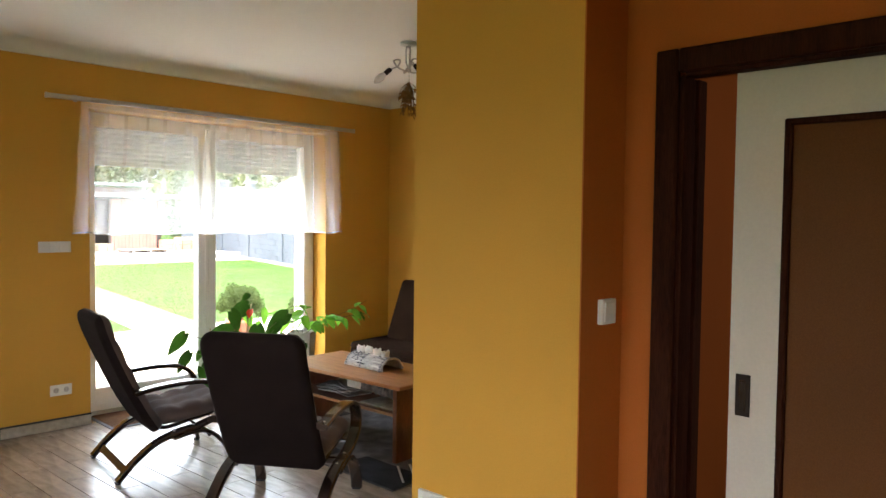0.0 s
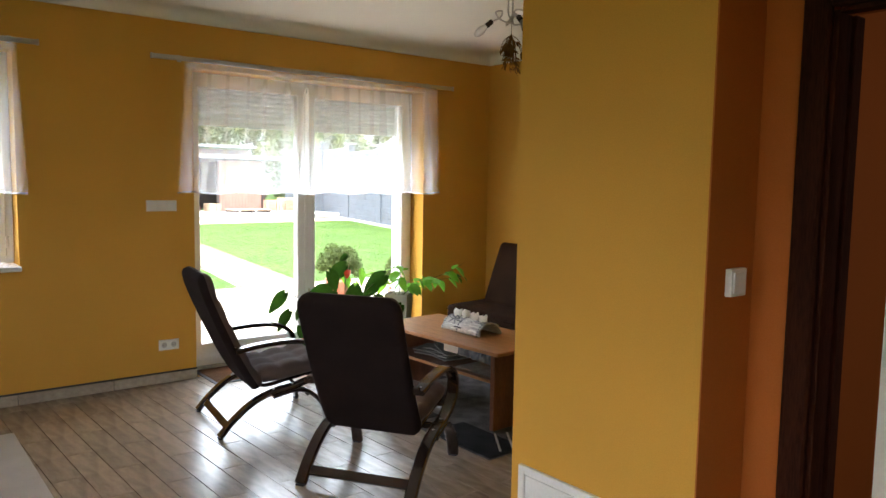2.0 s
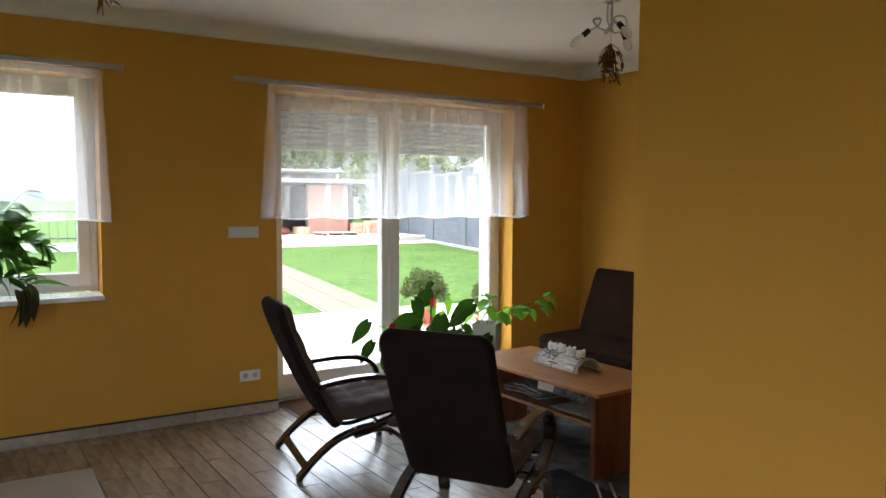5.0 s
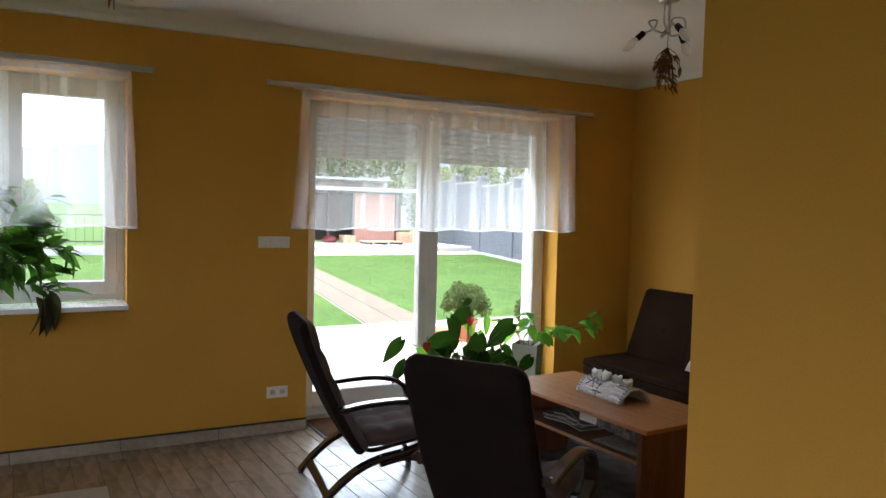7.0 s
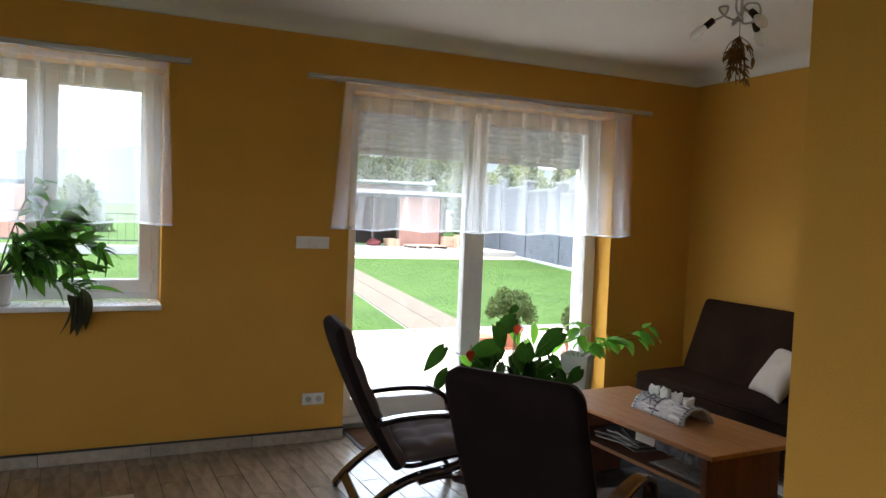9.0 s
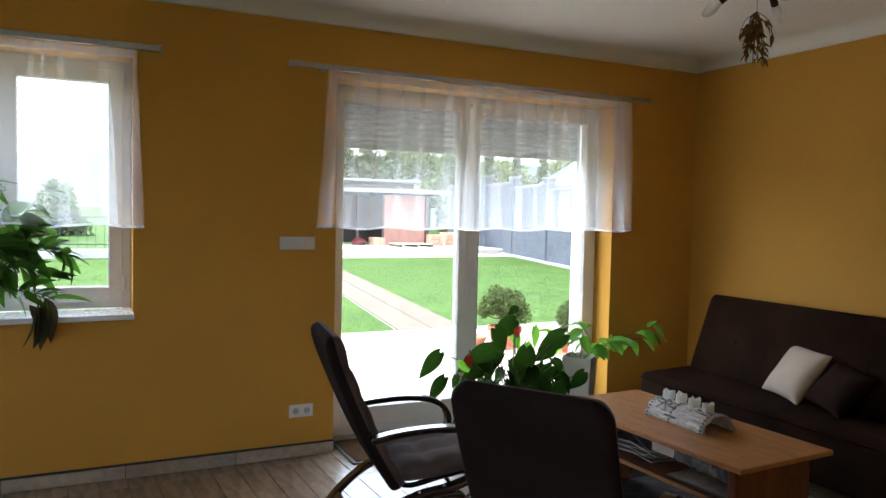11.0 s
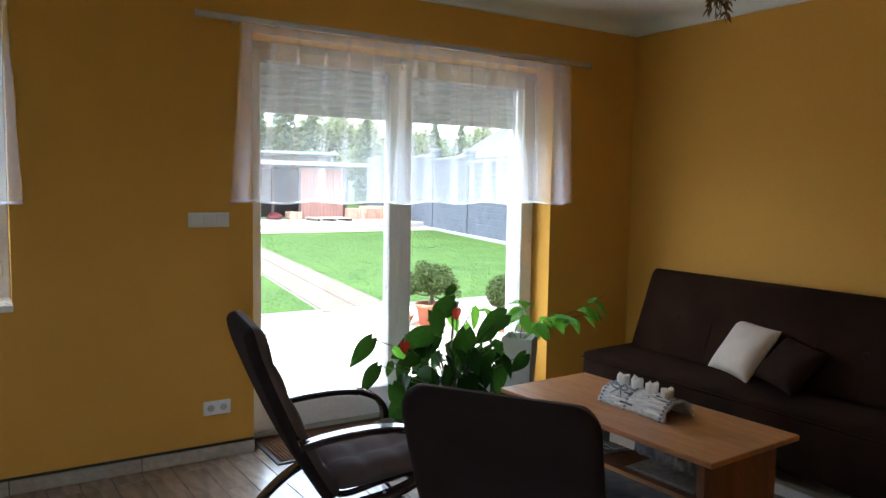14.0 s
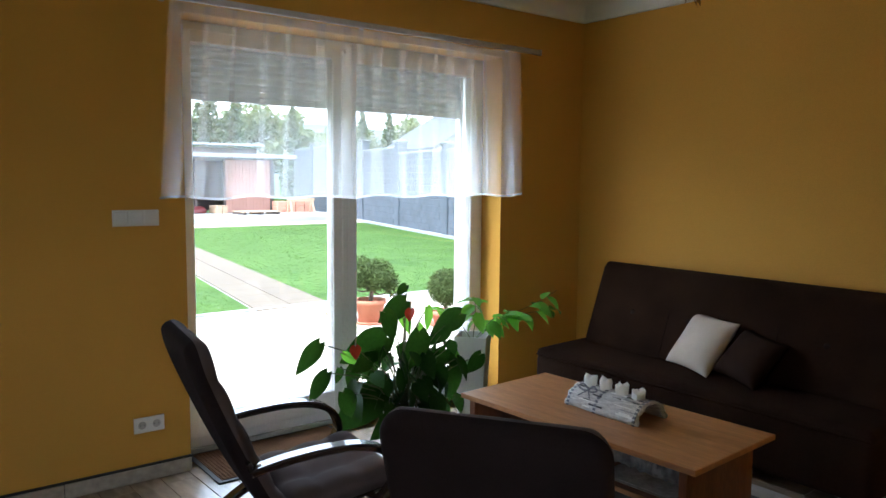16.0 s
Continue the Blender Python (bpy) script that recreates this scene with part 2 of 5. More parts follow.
BLOCK = paint("split_face_block", (0.062, 0.072, 0.09), 0.9, vary=0.2, coarse=5, fine=40, bump=0.9, depth=0.02, per_piece=0.16)
POST_CAP = paint("pale_coping", (0.2, 0.21, 0.22), 0.9, vary=0.12)
SHED_WALL = paint("salmon_shed_boards", (0.38, 0.2, 0.15), 0.8, vary=0.1, coarse=3, fine=40)
SHED_DARK = paint("weathered_dark_boards", (0.1, 0.075, 0.065), 0.85, vary=0.25, coarse=3, fine=40, grain=(6, 6, 1))
SHEET_ROOF = paint("pale_sheet_roof", (0.36, 0.38, 0.4), 0.5, vary=0.1)
ROOF_DARK = paint("dark_tile_roof", (0.05, 0.055, 0.07), 0.8, vary=0.15, coarse=2, fine=20)
RED_CLOTH = paint("red_tarpaulin", (0.13, 0.02, 0.02), 0.6)
PLANK = paint("raw_timber", (0.5, 0.34, 0.22), 0.8, vary=0.2, coarse=3, fine=30, grain=(1, 12, 12))
CLAY_BLOCK = paint("clay_block", (0.58, 0.27, 0.18), 0.9, vary=0.12, per_piece=0.12)
SHRUB = leafy("shrub_needles", (0.06, 0.078, 0.026), (0.035, 0.048, 0.016), 0.2, 0.7)
# Both far foliage tones are lightened to carry haze and glare.
CONIFER = leafy("hazed_conifer_foliage", (0.1, 0.12, 0.075), (0.07, 0.088, 0.055), 0.4, 0.8)
BROADLEAF = leafy("hazed_spring_foliage", (0.15, 0.17, 0.08), (0.1, 0.12, 0.06), 0.3, 0.7)
TRUNK = paint("tree_bark", (0.12, 0.085, 0.06), 0.95, vary=0.3, bump=0.8)
FENCE_METAL = paint("dark_fence_metal", (0.05, 0.055, 0.06), 0.5, 0.3)
# The blue-grey of distance haze is put into the woods' colour.
HILL = paint("hazed_hill_woods", (0.07, 0.092, 0.105), 1.0, vary=0.2, coarse=0.02, fine=0.2, bump=0)


# ---- mesh helpers ----
def link_mesh(name, bm, material, parent=None, smooth=False):
    bmesh.ops.recalc_face_normals(bm, faces=bm.faces)
    me = bpy.data.meshes.new(name)
    for f in bm.faces:
        f.smooth = smooth
    bm.to_mesh(me)
    bm.free()
    me.materials.append(material)
    ob = new(name, me)
    ob.parent = parent
    return ob


def part(name, bm, material, parent, label="", smooth=False):
    return tagged(link_mesh(name, bm, material, parent, smooth), label)


def thing(name, label, category, at=(0, 0, 0), rz=0.0, group=""):
    ob = new(name)
    ob.empty_display_size = 0.1
    ob.matrix_world = pose(*at, 0, 0, rz)
    return tagged(ob, label, category, group)


def structure(name, bm, material, label, category, parent=None, smooth=False):
    return tagged(link_mesh(name, bm, material, parent, smooth), label, category, kind="structure")


def box(bm, c, s, bevel=0.0, m=None, seg=1):
    """A box of size s about the centre c, its edges eased."""
    r = bmesh.ops.create_cube(bm, size=1.0, matrix=Matrix.Translation(c) @ (m or Matrix()) @ Matrix.Diagonal((*s, 1)))
    if bevel:
        es = {e for v in r["verts"] for e in v.link_edges}
        bmesh.ops.bevel(bm, geom=list(es), offset=bevel, segments=seg, affect="EDGES", profile=0.5)
    return bm


def boxed(c, s, bevel=0.0, m=None, seg=1):
    return box(bmesh.new(), c, s, bevel, m, seg)


def lathe(profile, seg=24, c=(0, 0, 0), bm=None):
    """Turns (radius, height) pairs about the z axis."""
    bm = bm or bmesh.new()
    rings = [[bm.verts.new((c[0] + max(r, 1e-4) * math.cos(a), c[1] + max(r, 1e-4) * math.sin(a), c[2] + z))
              for a in (2 * math.pi * k / seg for k in range(seg))] for r, z in profile]
    for a, b in zip(rings, rings[1:]):
        for k in range(seg):
            bm.faces.new((a[k], a[(k + 1) % seg], b[(k + 1) % seg], b[k]))
    bm.faces.new(rings[0][::-1])
    bm.faces.new(rings[-1])
    return bm


def smooth_path(pts, steps=6):
    """Catmull-Rom through the points."""
    p = [np.array(q, float) for q in pts]
    p = [2 * p[0] - p[1], *p, 2 * p[-1] - p[-2]]
    out = []
    for i in range(1, len(p) - 2):
        for k in range(steps):
            t = k / steps
            a, b, c, d = p[i - 1:i + 3]
            out.append(0.5 * (2 * b + (c - a) * t + (2 * a - 5 * b + 4 * c - d) * t * t + (3 * b - a - 3 * c + d) * t ** 3))
    out.append(p[-2])
    return out


def tube(pts, radius, seg=8, bm=None, steps=5, taper=None):
    """A round bar along a smooth path."""
    bm = bm or bmesh.new()
    path = smooth_path(pts, steps)
    up, rings = Vector((0, 0, 1)), []
    for i, q in enumerate(path):
        d = Vector(path[min(i + 1, len(path) - 1)] - path[max(i - 1, 0)])
        d = d.normalized() if d.length > 1e-9 else Vector((0, 0, 1))
        side = d.cross(up if abs(d.z) < 0.95 else Vector((0, 1, 0))).normalized()
        top = side.cross(d)
        r = radius if taper is None else radius + (taper - radius) * i / (len(path) - 1)
        rings.append([bm.verts.new(Vector(q) + (side * math.cos(a) + top * math.sin(a)) * r) for a in (2 * math.pi * k / seg for k in range(seg))])
    for a, b in zip(rings, rings[1:]):
        for k in range(seg):
            bm.faces.new((a[k], a[(k + 1) % seg], b[(k + 1) % seg], b[k]))
    bm.faces.new(rings[0][::-1])
    bm.faces.new(rings[-1])
    return bm


def bent_strip(pts, x, width, thick, bm=None, steps=6):
    """A laminated strip of oblong section along a path in the y-z plane, eased at its long edges."""
    bm = bm or bmesh.new()
    path, e = smooth_path(pts, steps), thick * 0.25
    section = [(-width / 2 + e, -thick / 2), (width / 2 - e, -thick / 2), (width / 2, -thick / 2 + e), (width / 2, thick / 2 - e),
               (width / 2 - e, thick / 2), (-width / 2 + e, thick / 2), (-width / 2, thick / 2 - e), (-width / 2, -thick / 2 + e)]
    rings = []
    for i, q in enumerate(path):
        d = path[min(i + 1, len(path) - 1)] - path[max(i - 1, 0)]
        d = d / np.linalg.norm(d)
        nx = np.array((-d[1], d[0]))
        rings.append([bm.verts.new((x + a, q[0] + nx[0] * b, q[1] + nx[1] * b)) for a, b in section])
    for a, b in zip(rings, rings[1:]):
        for k in range(8):
            bm.faces.new((a[k], a[(k + 1) % 8], b[(k + 1) % 8], b[k]))
    bm.faces.new(rings[0][::-1])
    bm.faces.new(rings[-1])
    return bm


def padded(pts, width, thick, nu=34, nv=26, tufts=(0, 0), puff=0.012, corner=0.12, edge=0.10, face_slot=0):
    """A padded mat that follows a path in the y-z plane: rounded corners, soft rim, quilted squares on its face."""
    bm = bmesh.new()
    path = smooth_path(pts, 12)
    cum = np.concatenate([[0], np.cumsum([np.linalg.norm(b - a) for a, b in zip(path, path[1:])])])
    length = cum[-1]
    for side in (1, -1):
        rows = []
        for i in range(nu + 1):
            u = 0.5 - 0.5 * math.cos(math.pi * i / nu)
            s = u * length
            k = min(int(np.searchsorted(cum, s, "right")) - 1, len(path) - 2)
            f = (s - cum[k]) / (cum[k + 1] - cum[k])
            q = path[k] * (1 - f) + path[k + 1] * f
            d = path[k + 1] - path[k]
            d = d / np.linalg.norm(d)
            nrm = np.array((-d[1], d[0]))
            near = min(s, length - s)
            cut = 0.0 if near >= corner else corner - math.sqrt(max(0, corner ** 2 - (corner - near) ** 2))
            half = width / 2 - cut
            row = []
            for j in range(nv + 1):
                v = -math.cos(math.pi * j / nv)
                x = v * half
                rim = min(near, half - abs(x)) / edge
                prof = math.sqrt(max(0, 1 - (1 - min(1, rim)) ** 2))
                h = side * thick / 2 * prof
                if side > 0 and tufts[0]:
                    a, b = abs(math.sin(math.pi * tufts[0] * u)), abs(math.sin(math.pi * tufts[1] * (v + 1) / 2))
                    h += puff * prof * (math.sqrt(a * b) - 0.6)
                row.append(bm.verts.new((x, q[0] + nrm[0] * h, q[1] + nrm[1] * h)))
            rows.append(row)
        for a, b in zip(rows, rows[1:]):
            for j in range(nv):
                bm.faces.new((a[j], a[j + 1], b[j + 1], b[j])).material_index = face_slot if side > 0 else 0
    bmesh.ops.remove_doubles(bm, verts=bm.verts, dist=0.0006)
    return bm


def pillow(w, h, thick, n=22, sag=0.075, bm=None):
    """A scatter cushion: pinched corners, full middle, in the x-z plane."""
    bm = bm or bmesh.new()
    for side in (1, -1):
        rows = []
        for i in range(n + 1):
            u = -math.cos(math.pi * i / n)
            row = []
            for j in range(n + 1):
                v = -math.cos(math.pi * j / n)
                pinch = 1 - sag * (1 - v * v), 1 - sag * (1 - u * u)
                full = (max(0, 1 - u ** 4) * max(0, 1 - v ** 4)) ** 0.55
                wr = 0.006 * noise.noise(Vector((u * 2.5, v * 2.5, side)))
                row.append(bm.verts.new((u * w / 2 * pinch[0], side * (thick / 2 * full) + wr * full, v * h / 2 * pinch[1])))
            rows.append(row)
        for a, b in zip(rows, rows[1:]):
            for j in range(n):
                bm.faces.new((a[j], a[j + 1], b[j + 1], b[j]))
    bmesh.ops.remove_doubles(bm, verts=bm.verts, dist=0.0008)
    return bm


def slab_with_holes(axis, a0, a1, u0, u1, z0, z1, holes):
    """A wall across the axis from a0 to a1, spanning u0..u1 and z0..z1, with openings (u0, u1, z0, z1) right through it."""
    bm = bmesh.new()
    us = sorted({u0, u1, *[h[0] for h in holes], *[h[1] for h in holes]})
    zs = sorted({z0, z1, *[h[2] for h in holes], *[h[3] for h in holes]})
    us, zs = [u for u in us if u0 <= u <= u1], [z for z in zs if z0 <= z <= z1]
    solid = [[not any(h[0] <= (p + q) / 2 <= h[1] and h[2] <= (r + s) / 2 <= h[3] for h in holes) for r, s in zip(zs, zs[1:])] for p, q in zip(us, us[1:])]
    at = (lambda a, u, z: (a, u, z)) if axis == "x" else (lambda a, u, z: (u, a, z))
    quad = lambda pts: bm.faces.new([bm.verts.new(p) for p in pts])  # noqa: E731
    for i, (p, q) in enumerate(zip(us, us[1:])):
        for j, (r, s) in enumerate(zip(zs, zs[1:])):
            if not solid[i][j]:
                continue
            for a in (a0, a1):
                quad([at(a, p, r), at(a, q, r), at(a, q, s), at(a, p, s)])
            for di, dj, pts in ((-1, 0, [(p, r), (p, s)]), (1, 0, [(q, r), (q, s)]), (0, -1, [(p, r), (q, r)]), (0, 1, [(p, s), (q, s)])):
                k, m = i + di, j + dj
                if not (0 <= k < len(solid) and 0 <= m < len(solid[0]) and solid[k][m]):
                    (c, d), (e, f) = pts
                    quad([at(a0, c, d), at(a1, c, d), at(a1, e, f), at(a0, e, f)])
    bmesh.ops.remove_doubles(bm, verts=bm.verts, dist=1e-5)
    return bm


def leaf_mesh(name, length, width, material, droop=0.25, shape="heart", n=7, fold=0.18):
    """One leaf along +y from its stalk, folded at the midrib and drooping."""
    bm = bmesh.new()
    rows = []
    for i in range(n + 1):
        t = i / n
        if shape == "heart":
            w = math.sin(math.pi * min(1, t ** 0.62)) ** 0.8 if t < 1 else 0
            w = max(w, 0.35 * (1 - t * 6)) if t < 0.16 else w
        else:
            w = math.sin(math.pi * t ** 0.75) ** 0.9 if 0 < t < 1 else 0
        w = max(w, 0.02) * width / 2
        y, z = length * t, -droop * length * t * t
        back = -0.12 * length * max(0, 1 - t * 5) if shape == "heart" else 0
        rows.append([bm.verts.new((-w, y + back, z + fold * w)), bm.verts.new((-w * 0.5, y + back * 0.5, z + fold * w * 0.35)), bm.verts.new((0, y, z)),
                     bm.verts.new((w * 0.5, y + back * 0.5, z + fold * w * 0.35)), bm.verts.new((w, y + back, z + fold * w))])
    for a, b in zip(rows, rows[1:]):
        for j in range(4):
            bm.faces.new((a[j], a[j + 1], b[j + 1], b[j]))
    me = bpy.data.meshes.new(name)
    for f in bm.faces:
        f.smooth = True
    bm.to_mesh(me)
    bm.free()
    me.materials.append(material)
    return me


def place(name, me, parent, m):
    ob = new(name, me)
    ob.parent = parent
    ob.matrix_basis = m
    return ob


def aim(at, yaw, pitch, roll=0.0, scale=1.0):
    """A pose whose +y points along the yaw (from +x) and pitch, in degrees."""
    return Matrix.Translation(at) @ Matrix.Rotation(radians(yaw - 90), 4, "Z") @ Matrix.Rotation(radians(pitch), 4, "X") @ Matrix.Rotation(radians(roll), 4, "Y") @ Matrix.Scale(scale, 4)


def raw_mesh(name, verts, faces, material, parent=None, smooth=False):
    me = bpy.data.meshes.new(name)
    me.from_pydata(verts, [], faces)
    me.materials.append(material)
    if smooth:
        for f in me.polygons:
            f.use_smooth = True
    ob = new(name, me)
    ob.parent = parent
    return ob


def clump_cloud(name, centres, count, size, material, parent, rng):
    """A crown of many small leaf quads, strewn about the centres (x, y, z, radius)."""
    c = np.array(centres)
    w = c[:, 3] ** 2
    pick = rng.choice(len(c), count, p=w / w.sum())
    d = rng.normal(size=(count, 3))
    d /= np.linalg.norm(d, axis=1)[:, None]
    r = c[pick, 3] * (0.55 + 0.5 * rng.random(count) ** 0.6)
    mid = c[pick, :3] + d * r[:, None]
    a = rng.normal(size=(count, 3))
    a /= np.linalg.norm(a, axis=1)[:, None]
    b = np.cross(a, d + 0.3 * rng.normal(size=(count, 3)))
    b /= np.linalg.norm(b, axis=1)[:, None] + 1e-9
    s = size * (0.6 + 0.8 * rng.random(count))[:, None]
    v = np.stack([mid - a * s, mid + b * s * 0.45, mid + a * s, mid - b * s * 0.45], 1).reshape(-1, 3)
    f = np.arange(count * 4).reshape(-1, 4)
    return raw_mesh(name, v.tolist(), f.tolist(), material, parent)

# ---- the room ----
X1, Y0, Y1, CEIL = 7.6, -5.0, 3.03, 2.83
DOOR_HOLE = (0.0, 2.21, 0.0, 2.40)
WIN_HOLE = (-2.55, -1.2, 0.93, 2.40)
wall_window = structure("wall_west", slab_with_holes("x", -0.27, 0.0, Y0 - 0.3, Y1 + 0.3, -0.12, 3.0, [DOOR_HOLE, WIN_HOLE]), YELLOW,
                        "yellow painted wall with a balcony door and a window", "wall")
structure("wall_west_outside", slab_with_holes("x", -0.45, -0.27, Y0 - 0.3, Y1 + 0.3, -0.4, 3.3,
          [(0.05, 2.16, -0.03, 2.36), (-2.5, -1.25, 0.93, 2.36)]), RENDER_WHITE, "white rendered outer skin of the house wall", "wall")
structure("wall_north", boxed(((X1) / 2, Y1 + 0.15, 1.44), (X1, 0.3, 3.12)), YELLOW, "yellow painted wall behind the sofa", "wall")
# South opening is added, out of view, to hold the hall fill lamp.
structure("wall_south", slab_with_holes("y", Y0 - 0.3, Y0, 0.0, X1, -0.12, 3.0, [(3.2, 5.0, 0.75, 2.15)]), YELLOW, "plain yellow wall, unseen, with an opening added for a fill lamp", "wall")
# Unseen end wall; its opening is added for the east fill lamp.
structure("wall_east", slab_with_holes("x", X1, X1 + 0.3, Y0 - 0.3, Y1 + 0.3, -0.12, 3.0, [(-3.6, -2.4, 0.9, 2.2)]), YELLOW, "plain yellow hall wall, unseen, with an added fill lamp opening", "wall")
structure("ceiling", boxed((X1 / 2, -1.0, CEIL + 0.085), (X1 + 0.0, 8.06, 0.17)), WHITE_CEIL, "smooth white painted ceiling", "ceiling")

# Unseen roof; its south eave is added to keep sun out of the opening.
structure("roof", boxed((3.8, -1.75, 3.08), (8.5, 10.3, 0.15), 0.01), ROOF_DARK, "flat dark roof, unseen, with an added eave that blocks the sun", "roof")

# the pier between the living room and the hall, yellow on its narrow end, orange in the hall
structure("wall_pier", boxed((4.1575, 1.4135, 1.415), (0.755, 3.227, 2.83)), YELLOW, "yellow painted pier at the end of a wall", "wall")
structure("wall_orange_return", boxed((4.5375, -0.0775, 1.415), (0.005, 0.245, 2.83)), ORANGE, "narrow orange painted wall return", "wall")
structure("wall_orange", slab_with_holes("y", 0.045, 0.205, 4.535, X1, 0.0, CEIL, [(4.73, 5.66, 0.0, 2.07)]), ORANGE, "orange painted wall round a sliding door", "wall")
structure("wall_far_room", boxed((5.6, 1.9, 1.415), (2.3, 0.1, 2.83)), ORANGE, "orange wall of the room behind the sliding door", "wall")
structure("wall_far_room_end", boxed((4.5375, 1.03, 1.415), (0.005, 1.64, 2.83)), ORANGE, "orange end wall of the room behind the sliding door", "wall")
# The hole in this side wall is added to hold that room's fill lamp.
structure("wall_far_room_side", slab_with_holes("x", 6.67, 6.77, 0.21, 1.85, 0.0, CEIL, [(0.55, 1.55, 0.9, 2.1)]), ORANGE, "orange side wall of the room behind the sliding door", "wall")


def cove(name, length, m):
    """A hollow plaster cove between wall and ceiling, along +x of the pose m."""
    bm = bmesh.new()
    prof = [(0, -0.098)] + [(0.012 + 0.118 * (1 - math.cos(a)), -0.092 + 0.092 * math.sin(a)) for a in (math.pi / 2 * k / 8 for k in range(9))] + [(0.13, 0.004), (0, 0.004)]
    rows = [[bm.verts.new(m @ Vector((x, d, CEIL - 0.0005 + z))) for d, z in prof] for x in (0, length)]
    for k in range(len(prof)):
        bm.faces.new((rows[0][k], rows[0][(k + 1) % len(prof)], rows[1][(k + 1) % len(prof)], rows[1][k]))
    for r in rows:
        bm.faces.new(r)
    return structure(name, bm, WHITE_CEIL, "white plaster cove under the ceiling", "cove", smooth=False)


cove("trim_cove_west", Y1 - Y0, pose(0.0005, Y1, 0, 0, 0, -90))
cove("trim_cove_north", 3.78, pose(3.78, Y1 - 0.0005, 0, 0, 0, 180))

# floor
structure("floor", boxed((X1 / 2 - 0.1, -1.0, -0.062), (X1 + 0.2, 8.06, 0.11)), GROUT, "grey grout bed under wood-look tiles", "floor")
floor = bpy.data.objects["floor"]


def skirting(y0, y1, x, nrm, first=0.0):
    """Cut-tile skirting along a wall that faces +x, a black strip on top painting the shaded joint."""
    holder = structure("baseboard", boxed((x + 0.006, (y0 + y1) / 2, 0.043), (0.012, y1 - y0, 0.084)), RUBBER, "tile skirting with a black strip for the shaded joint on top", "baseboard")
    y = y1
    while y > y0 + 0.02:
        e = max(y0, y - 0.62)
        part("skirting_tile", boxed((x + 0.0115, (y + e) / 2, 0.038), (0.017, y - e - 0.004, 0.072), 0.002), SKIRT, holder)
        y = e
    return holder


skirting(Y0, 0.0, 0.0, 1)
skirting(2.21, 3.03, 0.0, 1)

# ---- balcony door ----
FX0, FX1 = -0.27, -0.20


def frame_ring(y0, y1, z0, z1, x0, x1, w, low=None):
    """Four mitred rails round an opening, as one mesh."""
    bm = bmesh.new()
    low = low or w
    c = (x0 + x1) / 2
    for yy in (y0 + w / 2, y1 - w / 2):
        box(bm, (c, yy, (z0 + z1) / 2), (x1 - x0, w, z1 - z0), 0.004)
    box(bm, (c, (y0 + y1) / 2, z1 - w / 2), (x1 - x0 - 0.001, y1 - y0 - 2 * w + 0.004, w - 0.001), 0.003)
    box(bm, (c, (y0 + y1) / 2, z0 + low / 2), (x1 - x0 - 0.001, y1 - y0 - 2 * w + 0.004, low - 0.001), 0.003)
    return bm


def casement(holder, y0, y1, z0, z1, w, low, handle_side=0, hinge=0):
    """A sash with its pane, gasket, handle and hinges."""
    sash = part("sash", frame_ring(y0, y1, z0, z1, FX0 + 0.012, FX1 + 0.018, w, low), PVC, holder)
    part("gasket", frame_ring(y0 + w - 0.004, y1 - w + 0.004, z0 + low - 0.004, z1 - w + 0.004, FX0 + 0.02, FX1 + 0.008, 0.007), PLASTIC_WELL, sash, "thin grey glazing gasket")
    p = part("pane", boxed((-0.232, (y0 + y1) / 2, (z0 + low + z1 - w) / 2), (0.012, y1 - y0 - 2 * w, z1 - z0 - w - low)), GLASS, sash, "clear window pane")
    p.visible_shadow = False
    if handle_side:
        y = y1 - w / 2 if handle_side > 0 else y0 + w / 2
        zc = z0 + (z1 - z0) * 0.45
        bm = boxed((FX1 + 0.022, y, zc), (0.01, 0.028, 0.07), 0.003)
        box(bm, (FX1 + 0.045, y, zc), (0.04, 0.014, 0.014), 0.003)
        box(bm, (FX1 + 0.062, y, zc - 0.05), (0.012, 0.02, 0.13), 0.004)
        part("handle", bm, PVC, sash, "white lever handle")
    if hinge:
        for zh in (z0 + 0.06, z1 - 0.09):
            part("hinge", lathe([(0.008, 0), (0.009, 0.005), (0.009, 0.075), (0.008, 0.08)], 12, (FX1 + 0.016, y1 + 0.006, zh)), PVC, sash, "white hinge barrel")
    return sash


door_frame = structure("door_1", frame_ring(0.0, 2.21, 0.035, 2.40, FX0, FX1, 0.055, 0.075), PVC, "white plastic two-leaf glazed balcony door", "balcony door")
box_bm = boxed(((FX0 + FX1) / 2, 1.0575, 1.22), (0.068, 0.05, 2.24), 0.003)
part("mullion", box_bm, PVC, door_frame)
part("outer_mullion", boxed((-0.298, 1.0575, 1.22), (0.055, 0.088, 2.2), 0.004), PVC, door_frame, "white outer half of the mullion")
part("cover_strip", boxed((FX1 + 0.012, 1.0575, 1.22), (0.024, 0.034, 2.2), 0.003), PVC, door_frame)
casement(door_frame, 0.045, 1.045, 0.095, 2.352, 0.066, 0.125)
casement(door_frame, 1.07, 2.165, 0.095, 2.352, 0.078, 0.125)
part("threshold", boxed((-0.237, 1.105, 0.017), (0.078, 2.2, 0.034), 0.004), PLASTIC_WELL, door_frame, "grey plastic threshold")

window_frame = structure("window_1", frame_ring(-2.55, -1.2, 0.965, 2.40, FX0, FX1, 0.055, 0.055), PVC, "white plastic two-leaf window", "window")
part("mullion", boxed(((FX0 + FX1) / 2, -1.875, 1.68), (0.068, 0.05, 1.33), 0.003), PVC, window_frame)
casement(window_frame, -2.50, -1.888, 1.01, 2.352, 0.066, 0.08)
